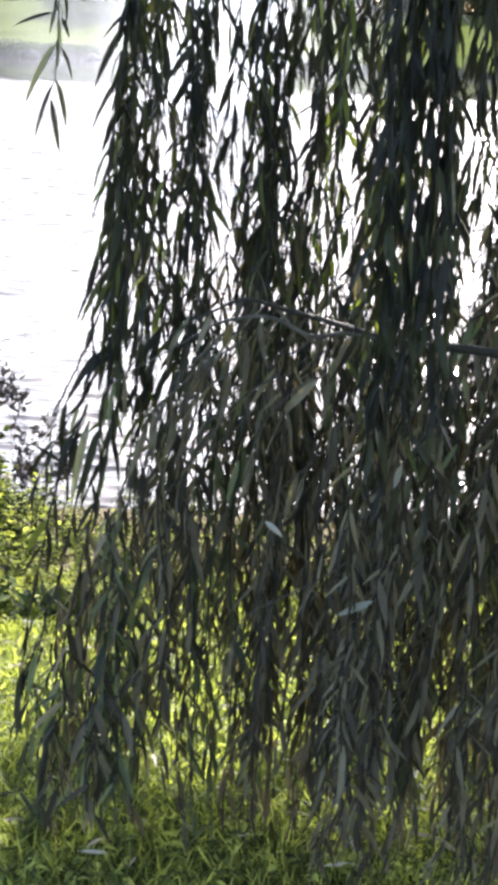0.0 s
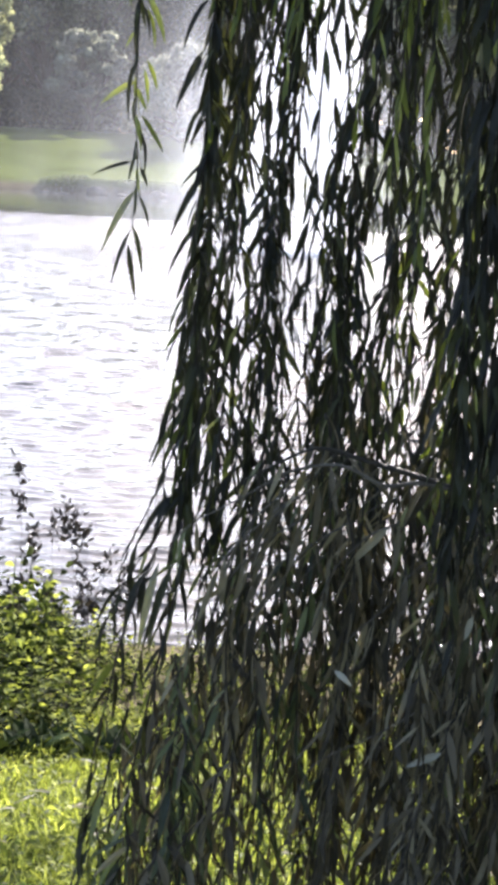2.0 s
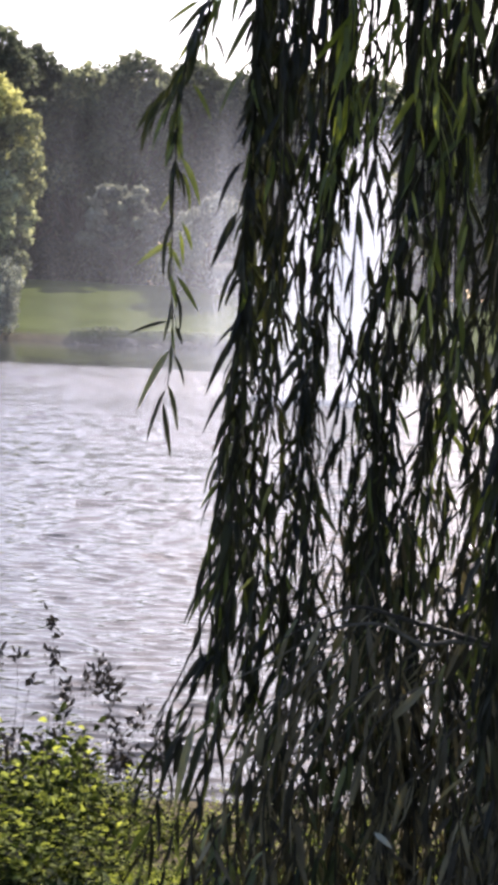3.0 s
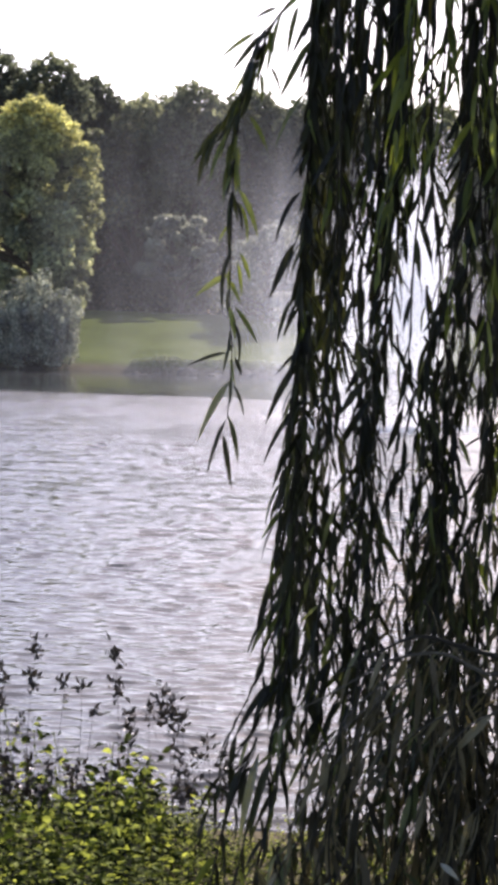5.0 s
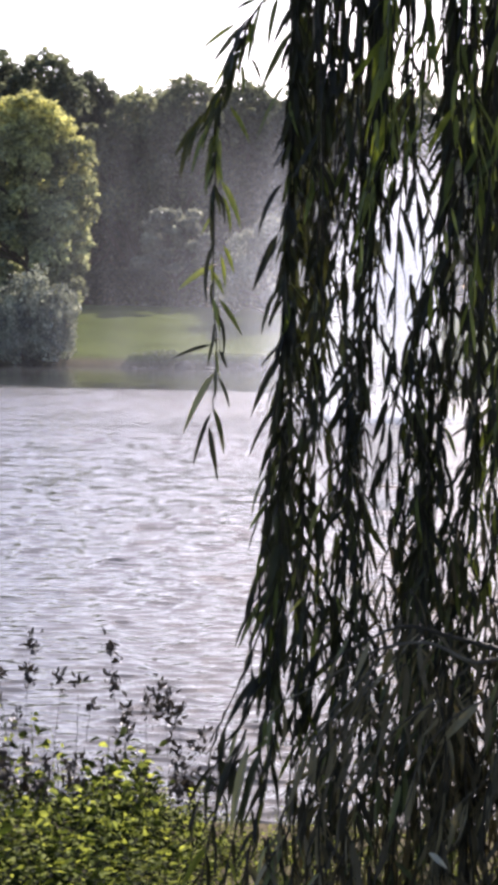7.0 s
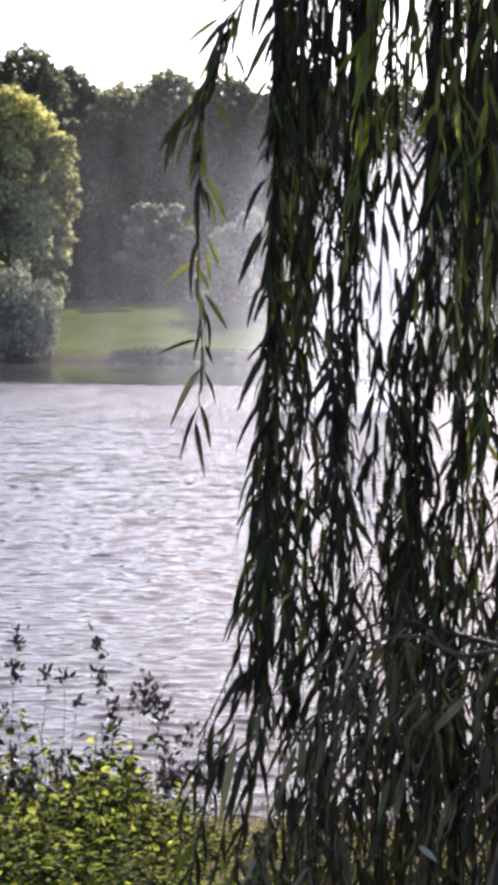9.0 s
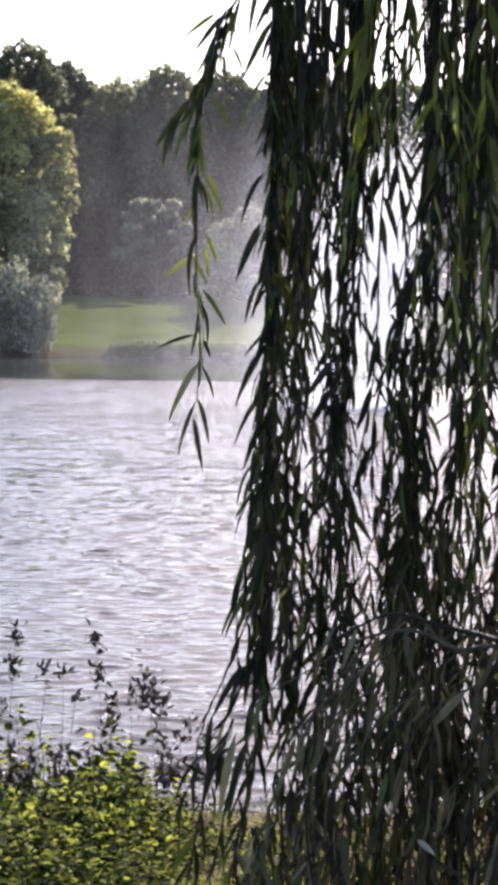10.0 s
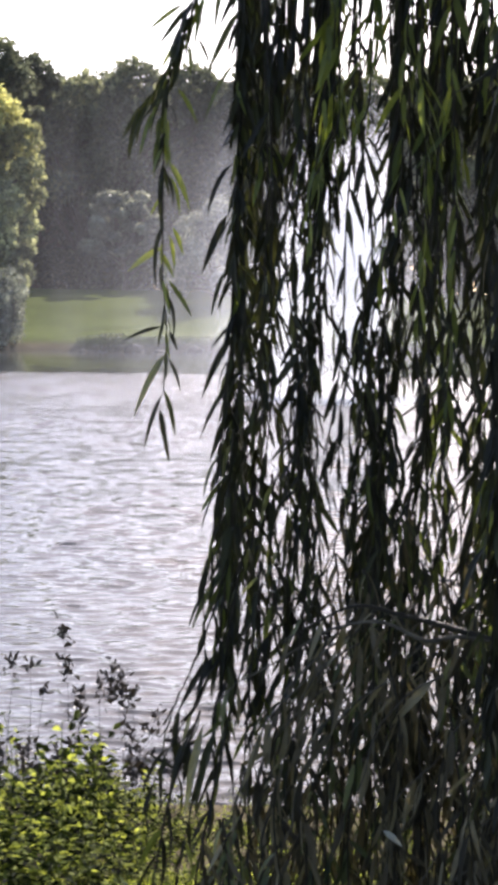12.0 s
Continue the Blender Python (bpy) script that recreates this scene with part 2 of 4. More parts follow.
M_BARK = solid("bark", [(0.3, (0.05, 0.04, 0.03)), (0.7, (0.14, 0.11, 0.085))], 6.0, 0.9, 0.8, (1, 1, 0.25))
M_PALE_TWIG = solid("pale_twig", [(0.3, (0.06, 0.05, 0.04)), (0.7, (0.13, 0.115, 0.09))], 40.0, 0.7, 0.3)
M_TWIG = solid("willow_twig", [(0.3, (0.02, 0.017, 0.013)), (0.7, (0.055, 0.046, 0.034))], 40.0, 0.6, 0.3)
M_STONE = solid("shore_stone", [(0.3, (0.018, 0.018, 0.015)), (0.7, (0.05, 0.048, 0.04))], 2.0, 0.95, 0.6)

# ---------------------------------------------------------------- mesh tools


def fast_mesh(name, V, F, mat, smooth=False):
    """A mesh from an array of corners and an array of equal-sided faces."""
    V, F = np.asarray(V, dtype=np.float32).reshape(-1, 3), np.asarray(F, dtype=np.int32)
    k = F.shape[1]
    me = bpy.data.meshes.new(name)
    me.vertices.add(len(V))
    me.vertices.foreach_set("co", V.ravel())
    me.loops.add(F.size)
    me.loops.foreach_set("vertex_index", F.ravel())
    me.polygons.add(len(F))
    me.polygons.foreach_set("loop_start", np.arange(0, F.size, k, dtype=np.int32))
    me.polygons.foreach_set("use_smooth", np.full(len(F), smooth))
    me.update(calc_edges=True)
    me.materials.append(mat)
    return me


def part(name, me, parent=None, label=""):
    ob = new(name, me)
    ob.parent = parent
    return tagged(ob, label)


def empty(name, at, label, category, group=""):
    ob = new(name)
    ob.location = at
    ob.empty_display_size = 0.2
    return tagged(ob, label, category, group)


def unit(a):
    return a / np.maximum(np.linalg.norm(a, axis=-1, keepdims=True), 1e-9)


def frames_of(axis, hint):
    """Turns whose y lies along axis and whose z lies as near hint as it can."""
    y = unit(axis)
    z = unit(hint - (hint * y).sum(-1, keepdims=True) * y)
    return np.stack([np.cross(y, z), y, z], axis=-1)


def scatter(V, F, turns, sizes, places):
    """Copies of a small mesh, each with its turn, size and place."""
    sizes = np.asarray(sizes)
    if sizes.ndim == 1:
        sizes = sizes[:, None]
    P = np.einsum("nij,nkj->nki", turns, V[None] * sizes[:, None, :]) + places[:, None, :]
    G = F[None] + (np.arange(len(places)) * len(V))[:, None, None]
    return P.reshape(-1, 3), G.reshape(-1, F.shape[1])


def blade_mesh(width, droop, fold, cuts=4, widest=0.4):
    """A long leaf of length 1 along y: rounded foot, long point, folded at the midrib."""
    V, F = [(0, 0, 0)], []
    for i in range(1, cuts + 1):
        s = i / (cuts + 1)
        w = width * 0.5 * (math.sin(math.pi * s ** (math.log(0.5) / math.log(widest))) ** 0.8)
        z = -droop * s * s
        V += [(-w, s, z + fold * w), (0, s, z), (w, s, z + fold * w)]
    V.append((0, 1, -droop))
    F += [(0, 2, 1), (0, 3, 2)]
    for i in range(cuts - 1):
        a = 1 + 3 * i
        for j in (0, 1):
            F += [(a + j, a + j + 1, a + j + 4), (a + j, a + j + 4, a + j + 3)]
    a, e = 1 + 3 * (cuts - 1), len(V) - 1
    F += [(a, a + 1, e), (a + 1, a + 2, e)]
    return np.array(V, dtype=float), np.array(F)


def tube(pts, radii, sides=5):
    pts = np.asarray(pts, dtype=float)
    tan = unit(np.gradient(pts, axis=0))
    hint = np.where(np.abs(tan[:, 2:3]) > 0.9, np.array([[1.0, 0, 0]]), np.array([[0, 0, 1.0]]))
    R = frames_of(tan, hint)
    ang = np.linspace(0, 2 * np.pi, sides, endpoint=False)
    ring = np.stack([np.cos(ang), np.zeros(sides), np.sin(ang)], -1)
    V = np.einsum("nij,kj->nki", R, ring) * np.asarray(radii)[:, None, None] + pts[:, None, :]
    F = []
    for i in range(len(pts) - 1):
        for j in range(sides):
            a, b = i * sides + j, i * sides + (j + 1) % sides
            F.append((a, b, b + sides, a + sides))
    return V.reshape(-1, 3), np.array(F)


def joined(pieces):
    V, F, n = [], [], 0
    for v, f in pieces:
        V.append(v)
        F.append(f + n)
        n += len(v)
    return np.concatenate(V), np.concatenate(F)


# ---------------------------------------------------------------- ground, pond
WATER_Z = -0.60
NEAR_SHORE, FAR_SHORE = 8.8, 80.0


def smooth(a, b, x):
    t = np.clip((x - a) / (b - a), 0, 1)
    return t * t * (3 - 2 * t)


def ground_z(x, y):
    x, y = np.asarray(x, dtype=float), np.asarray(y, dtype=float)
    z = -0.55 * smooth(2.5, 8.5, y) - 1.0 * smooth(7.6, 12.2, y)
    shore = FAR_SHORE + 0.8 * np.sin(x * 0.21) + 0.5 * np.sin(x * 0.53 + 1)
    # a cut bank in one stretch, a gentle slope beside it
    cut = smooth(-5.6, -4.6, x) * (1 - smooth(-0.5, 2.0, x)) * (1 - smooth(82, 92, y))
    gentle = smooth(-9, -7, x) * (1 - smooth(-5.8, -4.8, x))
    z = z + (1.35 + 0.2 * cut) * smooth(shore - 0.7, shore + 0.5 + 2.6 * gentle, y)
    z = z + 2.3 * smooth(FAR_SHORE + 1, 106.0, y)
    return z + 0.03 * np.sin(1.7 * x + 0.6 * y) * np.cos(1.3 * y)


def build_ground():
    ys = np.concatenate([np.linspace(-40, -1, 10), np.linspace(-0.8, 13, 70), np.linspace(14, 76, 16), np.linspace(77, 84, 46), np.linspace(85, 120, 20), np.array([140, 220, 400, 900, 2000])])
    xs = np.concatenate([np.array([-2000, -700, -250, -120, -70]), np.linspace(-45, 45, 91), np.array([70, 120, 250, 700, 2000])])
    X, Y = np.meshgrid(xs, ys)
    V = np.stack([X, Y, ground_z(X, Y)], -1).reshape(-1, 3)
    n = len(xs)
    i, j = np.meshgrid(np.arange(len(ys) - 1), np.arange(n - 1), indexing="ij")
    a = (i * n + j).ravel()
    F = np.stack([a, a + 1, a + n + 1, a + n], -1)
    tagged(part("ground", fast_mesh("ground", V, F, M_TURF, True)), "grassy banks of the pond, sunlit turf", "ground", kind="structure")


def waves(x, y):
    """Wind waves, their height and their push along y: crests across the wind, drawn sharp, with short ripples on them, calm in the lee of the far bank."""
    rng = np.random.default_rng(12)
    z, push = np.zeros_like(x), np.zeros_like(x)
    grain = 0.012 + 0.0014 * y
    # lengths, steepness, spread of direction, and whether they show from afar alone
    for few, shortest, longest, slope, spread, afar in ((40, 0.115, 0.27, 0.16, 0.3, False), (36, 0.06, 0.12, 0.1, 0.5, False), (30, 0.35, 1.0, 0.085, 0.35, True)):
        for k in range(few):
            length = rng.uniform(shortest, longest)
            turn = rng.normal() * spread + 0.03
            q = 2 * math.pi / length
            steep = slope * math.sqrt(2 / few) * rng.uniform(0.6, 1.4) / q
            steep = steep * (smooth(12, 32, y) if afar else smooth(1.6, 3.6, length / grain))
            phase = q * (x * math.sin(turn) + y * math.cos(turn)) + rng.uniform(0, 6.28)
            z = z + steep * np.sin(phase)
            push = push + steep * np.cos(phase)
    gust = 0.9 + 0.3 * np.sin(0.35 * x + 0.2 * y) * np.sin(0.27 * y + 1.0)
    size = gust * (1.2 - 0.35 * smooth(8, 50, y)) * (1 - 0.75 * smooth(55.4, 58, y + 0.7 * np.sin(0.8 * x) + 0.4 * np.sin(2.1 * x + 1)))
    return z * size, push * size


def build_water():
    step = [7.5]
    while step[-1] < 84:
        step.append(step[-1] + 0.012 + 0.0014 * step[-1] if step[-1] < 61 else step[-1] + 1)
    d, a = np.array(step), np.radians(np.linspace(-8.3, 14.2, 320))
    A, Dm = np.meshgrid(a, d)
    X, Y = Dm * np.tan(A), Dm
    high, push = waves(X, Y)
    V = np.stack([X, Y + 1.2 * push, WATER_Z + high], -1).reshape(-1, 3)
    n = len(a)
    i, j = np.meshgrid(np.arange(len(d) - 1), np.arange(n - 1), indexing="ij")
    c = (i * n + j).ravel()
    F = np.stack([c, c + 1, c + n + 1, c + n], -1)
    low = WATER_Z - 0.1
    V = np.concatenate([V, [(-900, 7.3, low), (900, 7.3, low), (900, 84, low), (-900, 84, low)]])
    F = np.concatenate([F, [[len(V) - 4, len(V) - 3, len(V) - 2, len(V) - 1]]])
    tagged(part("water", fast_mesh("water", V, F, M_WATER, True)), "rippled pond water glittering under a pale sky", "water", kind="structure")


build_ground()
build_water()

# ---------------------------------------------------------------- far trees
LEAF_V = np.array([(0, 0, 0), (0.36, 0.5, 0.1), (0, 1, -0.22), (-0.36, 0.5, 0.1)])
LEAF_F = np.array([(0, 1, 2), (0, 2, 3)])


def crown(rng, lobes, count, size, droop=0.0):
    """Leaf clumps on the skins of several uneven lobes (centre, radii)."""
    vol = np.array([r[0] * r[2] + r[1] * r[2] for c, r in lobes])
    share = rng.choice(len(lobes), count, p=vol / vol.sum())
    C, R = np.array([c for c, r in lobes])[share], np.array([r for c, r in lobes])[share]
    d = unit(rng.normal(size=(count, 3)))
    d[:, 2] = np.where((d[:, 2] < -0.3) & (rng.random(count) < 0.6), -d[:, 2], d[:, 2])
    bump = 1 + 0.16 * np.sin(d[:, 0] * 7 + share * 2.1) * np.sin(d[:, 2] * 8 + share) + 0.10 * np.sin(d[:, 1] * 13 + share)
    rad = bump * (0.7 + 0.36 * rng.random(count) ** 0.35)
    P = C + d * R * rad[:, None]
    axis = d + rng.normal(size=(count, 3)) * 0.8 + np.array([0, 0, -droop])
    hint = d + np.array([0, 0, 0.6]) + rng.normal(size=(count, 3)) * 0.5
    return scatter(LEAF_V, LEAF_F, frames_of(axis, hint), size * rng.uniform(0.6, 1.5, count), P)


def tree(seed, name, x, y, height, radius, leaf, label, count=6000, size=0.5, low=0.12, droop=0.0, lobes=17, group="trees of the far wood", narrow=0.82, lobe=(0.22, 0.42), flat=(0.65, 0.95), core=1.0):
    rng = np.random.default_rng(seed)
    base = np.array([0, 0, 0.0])
    root = empty(name, (x, y, float(ground_z(x, y)) - 0.05), label, "tree", group)
    limbs, balls = [], []
    top = np.array([rng.normal() * 0.3, rng.normal() * 0.3, height * 0.86])
    s = np.linspace(0, 1, 8)[:, None]
    trunk = base + (top - base) * s + np.array([0.25, 0.1, 0]) * np.sin(s * 5 + seed)
    trunk[0] = base
    limbs.append(tube(trunk, np.linspace(0.028, 0.006, 8) * height, 7))
    for k in range(lobes):
        f = low + (0.9 - low) * (k + 0.5) / lobes
        a = k * 2.4 + rng.uniform(-0.4, 0.4)
        reach = radius * narrow * math.sin(math.pi * min(1, 0.22 + 0.74 * f)) ** 0.8 * rng.uniform(0.62, 1.12)
        c = np.array([math.cos(a) * reach, math.sin(a) * reach, height * (low + (0.93 - low) * f)])
        r = radius * rng.uniform(*lobe)
        balls.append((c, np.array([r, r, r * rng.uniform(*flat)])))
        foot = trunk[min(6, int(f * 6.5))]
        q = np.linspace(0, 1, 5)[:, None]
        limbs.append(tube(foot + (c - foot) * q + np.array([0, 0, 0.12 * radius]) * q * (1 - q) * 2, np.linspace(0.012, 0.003, 5) * height, 5))
    balls.append((np.array([0, 0, height * 0.6]), np.array([radius * 0.42, radius * 0.42, height * 0.26]) * core))
    balls.append((np.array([0, 0, height * 0.84]), np.array([radius * 0.52, radius * 0.52, height * 0.14]) * core))
    part("trunk", fast_mesh("trunk", *joined(limbs), M_BARK, True), root)
    tagged(part("crown", fast_mesh("crown", *crown(rng, balls, count, size, droop), leaf), root), kind="stuff")
    return root


def polar(az, d):
    return d * math.sin(radians(az)), d * math.cos(radians(az))


EYE_Z = 1.65


def far_wood():
    # azimuth, distance, elevation of the top, radius
    back = [(-13.5, 118, 7.6, 4.6), (-11.4, 121, 7.9, 4.6), (-9.6, 117, 7.7, 4.4), (-7.9, 121, 7.75, 4.2), (-6.2, 118, 7.65, 3.8), (-4.9, 122, 7.0, 3.4), (-3.5, 119, 6.5, 3.6),
            (-1.9, 118, 7.0, 3.8), (-0.2, 121, 6.9, 4.0), (1.6, 118, 6.7, 4.0), (3.3, 121, 6.8, 4.2), (5.2, 118, 6.7, 4.2), (7.2, 121, 7.0, 4.4), (9.2, 118, 6.8, 4.4), (11.3, 121, 7.0, 4.6), (13.6, 118, 7.2, 4.6)]
    for k, (az, d, el, r) in enumerate(back):
        x, y = polar(az, d)
        h = EYE_Z + d * math.tan(radians(el + 0.25)) - float(ground_z(x, y))
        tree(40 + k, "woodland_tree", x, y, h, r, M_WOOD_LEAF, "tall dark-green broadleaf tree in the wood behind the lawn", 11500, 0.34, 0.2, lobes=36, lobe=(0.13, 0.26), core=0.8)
    for k, az in enumerate(np.arange(-14, 14.6, 1.3)):
        x, y = polar(az, (127 if -5.2 < az < 1.0 else 112) + 2.5 * math.sin(k * 2.0))
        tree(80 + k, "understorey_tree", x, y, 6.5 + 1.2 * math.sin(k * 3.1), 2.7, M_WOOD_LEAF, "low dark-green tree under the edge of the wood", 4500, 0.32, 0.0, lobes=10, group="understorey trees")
    for k, az in enumerate(np.arange(-5.6, 1.6, 0.7)):
        x, y = polar(az, 115 + math.sin(k * 2.0))
        tree(180 + k, "thicket_shrub", x, y, 2.3 + 0.5 * math.sin(k * 3.1), 1.5, M_WOOD_LEAF, "low dark shrub at the shaded foot of the wood", 1500, 0.22, 0.0, lobes=6, group="thicket shrubs")
    for k, az in enumerate(np.arange(-15, 15.5, 2.4)):
        x, y = polar(az, 134 + 2.5 * math.sin(k * 2.0))
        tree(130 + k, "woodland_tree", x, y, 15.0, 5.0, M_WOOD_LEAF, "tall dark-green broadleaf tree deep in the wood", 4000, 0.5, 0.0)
    for az, h in ((-4.3, 9.5), (-3.9, 8.5), (-3.4, 9.0)):
        x, y = polar(az, 123.5)
        tree(int(220 - 10 * az), "understorey_tree", x, y, h, 2.9, M_WOOD_LEAF, "low dark-green tree under the edge of the wood", 4500, 0.34, 0.0, lobes=12, group="understorey trees")
    x, y = polar(-6.75, 95)
    tree(7, "yellowing_tree", x, y, 11.3, 3.55, M_YELLOW_LEAF, "broad yellow-green tree above the far shore, its sunlit top painted in", 34000, 0.25, 0.05, group="lawn trees", lobes=40, narrow=0.98, lobe=(0.15, 0.27))
    x, y = polar(-2.2, 106)
    tree(8, "pale_tree", x, y, 6.2, 1.6, M_PALE_LEAF, "pale grey-green tree with drooping boughs at the lawn's edge", 9000, 0.2, 0.16, 0.9, group="lawn trees", lobes=22, narrow=1.3, lobe=(0.16, 0.36), flat=(0.35, 0.6), core=0.15)
    x, y = polar(0.6, 100)
    tree(9, "weeping_tree", x, y, 5.8, 2.2, M_PALE_LEAF, "pale weeping tree beyond the fountain spray", 9000, 0.2, 0.02, 1.5, group="lawn trees", narrow=1.15, core=0.5)
    shore_shrub(10, *polar(-6.45, 80.7))


def shore_shrub(seed, x, y):
    """A shrub of many upright leafy plumes."""
    rng = np.random.default_rng(seed)
    root = empty("shore_shrub", (x, y, float(ground_z(x, y)) - 0.03), "silvery-green bushy shrub leaning over the far shore", "shrub")
    plumes, stems = [], []
    for k in range(34):
        a, r = k * 2.4, 1.95 * math.sqrt((k + 0.5) / 34)
        tall = 3.6 * (1 - 0.12 * r * r) * rng.uniform(0.75, 1.05)
        foot = np.array([0.65 * r * math.cos(a), 0.65 * r * math.sin(a), 0])
        tip = np.array([r * math.cos(a), r * math.sin(a), tall])
        q = np.linspace(0, 1, 6)[:, None]
        stems.append(tube(foot + (tip - foot) * q, np.linspace(0.03, 0.006, 6), 5))
        for f in (0.15, 0.35, 0.6, 0.82, 0.97):
            plumes.append((foot + (tip - foot) * f, np.array([0.42, 0.42, 0.45]) * (1.25 - 0.75 * f)))
    part("stems", fast_mesh("stems", *joined(stems), M_BARK), root)
    tagged(part("crown", fast_mesh("crown", *crown(rng, plumes, 19000, 0.15, -1.6), M_SILVER_LEAF), root), kind="stuff")


far_wood()


def shore_stones():
    rng = np.random.default_rng(61)
    for k in range(46):
        x = -12 + 0.36 * k + rng.uniform(-0.12, 0.12)
        y = FAR_SHORE + 0.8 * math.sin(x * 0.21) + 0.5 * math.sin(x * 0.53 + 1) - rng.uniform(0.0, 0.5)
        bm = bmesh.new()
        bmesh.ops.create_icosphere(bm, subdivisions=2, radius=1.0)
        w = rng.uniform(0.24, 0.46)
        off = Vector(rng.uniform(0, 40, 3).tolist())
        for v in bm.verts:
            v.co *= 1 + 0.35 * noise.noise(v.co * 1.3 + off)
            v.co = Vector((v.co.x * w * rng.uniform(0.98, 1.02) * 1.25, v.co.y * w, v.co.z * w * 0.75))
        me = bpy.data.meshes.new("stone")
        bm.to_mesh(me)
        bm.free()
        me.materials.append(M_STONE)
        ob = new("stone", me)
        ob.location = (x, y, float(ground_z(x, y)) + w * 0.15)
        ob.rotation_euler = (0, 0, rng.uniform(0, 6.28))
        tagged(ob, "dark mossy stone edging the far shore", "stone", "stones along the far shore")


shore_stones()


def reeds():
    rng = np.random.default_rng(63)
    n = 7000
    x = rng.uniform(-14, 24, n)
    y = FAR_SHORE + 0.8 * np.sin(x * 0.21) + 0.5 * np.sin(x * 0.53 + 1) + 0.2 + rng.normal(size=n) * 0.5
    tuft = 0.5 + 0.5 * np.sin(x * 2.1) * np.sin(x * 0.77 + 1)
    d = np.stack([rng.normal(size=n) * 0.35, rng.normal(size=n) * 0.35, np.ones(n)], -1)
    P = np.stack([x, y, ground_z(x, y) - 0.02], -1)
    me = fast_mesh("reeds", *scatter(LEAF_V * np.array([[0.25, 1, 1]]), LEAF_F, frames_of(d, rng.normal(size=(n, 3))), rng.uniform(0.08, 0.2, n) * (0.35 + tuft), P), M_WOOD_LEAF)
    tagged(part("reeds", me), "dark rough grass and reeds along the far shore", "reeds", kind="stuff")


reeds()

# ---------------------------------------------------------------- fountain
DROP_V = np.array([(0, 0, 0.6), (0.5, 0, -0.3), (-0.3, 0.45, -0.3), (-0.3, -0.45, -0.3)])
FLAKE_V, FLAKE_F = np.array([(0, 0.6, 0), (0.5, -0.35, 0), (-0.5, -0.35, 0.1)]), np.array([(0, 1, 2)])
DROP_F = np.array([(0, 1, 2), (0, 2, 3), (0, 3, 1), (1, 3, 2)])


def drops(rng, P, size, fine=False):
    n = len(P)
    V, F = (FLAKE_V, FLAKE_F) if fine else (DROP_V, DROP_F)
    return scatter(V, F, frames_of(rng.normal(size=(n, 3)), rng.normal(size=(n, 3))), size * rng.uniform(0.6, 1.4, n), P)


def fountain():
    rng = np.random.default_rng(5)
    x, y = polar(5.1, 43)
    root = empty("fountain", (x, y, WATER_Z), "white fountain spraying high over the pond, drifting mist", "fountain")
    top = 5.7
    # every drop flies a parabola of its own; the wind takes it aside
    for name, n, size, reach, least in (("jet", 130000, 0.024, 1.5, 0.74), ("falling_spray", 90000, 0.008, 3.0, 0.6)):
        t = rng.random(n) ** 0.85
        high = top * np.clip(least + 0.17 * rng.normal(size=n), 0.1, 1.25)
        a, r = rng.random(n) * 2 * np.pi, reach * np.sqrt(rng.random(n))
        P = np.stack([r * (0.25 + 0.75 * t) * np.cos(a) - 1.5 * t ** 2 + rng.normal(size=n) * 0.06, r * (0.25 + 0.75 * t) * np.sin(a), 4 * high * t * (1 - t) + rng.random(n) * 0.05], -1)
        me = fast_mesh(name, *drops(rng, P, size, True), M_SPRAY)
        tagged(part(name, me, root), kind="stuff")
    n = 9000
    a, r = rng.random(n) * 2 * np.pi, 2.2 * np.sqrt(rng.random(n))
    me = fast_mesh("splash", *drops(rng, np.stack([r * np.cos(a) - 0.7, r * np.sin(a), 0.1 * rng.random(n) ** 2], -1), 0.018), M_SPRAY)
    tagged(part("splash", me, root), kind="stuff")
    n = 100000
    t = rng.random(n) ** 1.6
    P = np.stack([-4.8 * t + rng.normal(size=n) * (0.4 + 0.5 * t), rng.normal(size=n) * 1.5, np.abs((1.05 - 0.3 * t) * top * rng.random(n) + rng.normal(size=n) * 0.4)], -1)
    me = fast_mesh("mist", *drops(rng, P, 0.003, True), M_SPRAY)
    tagged(part("mist", me, root), kind="stuff")
    # the finest mist: see-through sheets that lay haze before the far bank
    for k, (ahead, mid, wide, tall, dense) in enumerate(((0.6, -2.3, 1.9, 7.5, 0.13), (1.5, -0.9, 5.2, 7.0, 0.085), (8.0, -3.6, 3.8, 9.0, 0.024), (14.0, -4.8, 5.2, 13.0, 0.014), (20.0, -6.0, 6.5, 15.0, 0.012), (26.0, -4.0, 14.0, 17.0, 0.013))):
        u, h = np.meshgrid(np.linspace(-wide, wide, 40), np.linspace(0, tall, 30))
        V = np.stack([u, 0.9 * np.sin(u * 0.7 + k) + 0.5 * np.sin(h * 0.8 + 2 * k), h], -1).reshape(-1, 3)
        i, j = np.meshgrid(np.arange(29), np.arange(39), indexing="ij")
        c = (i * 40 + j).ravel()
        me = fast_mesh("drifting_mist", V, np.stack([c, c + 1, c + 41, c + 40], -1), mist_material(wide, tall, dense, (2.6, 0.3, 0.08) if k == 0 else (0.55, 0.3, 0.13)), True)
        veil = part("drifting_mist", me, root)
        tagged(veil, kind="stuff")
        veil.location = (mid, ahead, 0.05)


fountain()

# ---------------------------------------------------------------- near bank
OVAL_V, OVAL_F = blade_mesh(0.42, 0.3, 0.4, 2, 0.42)


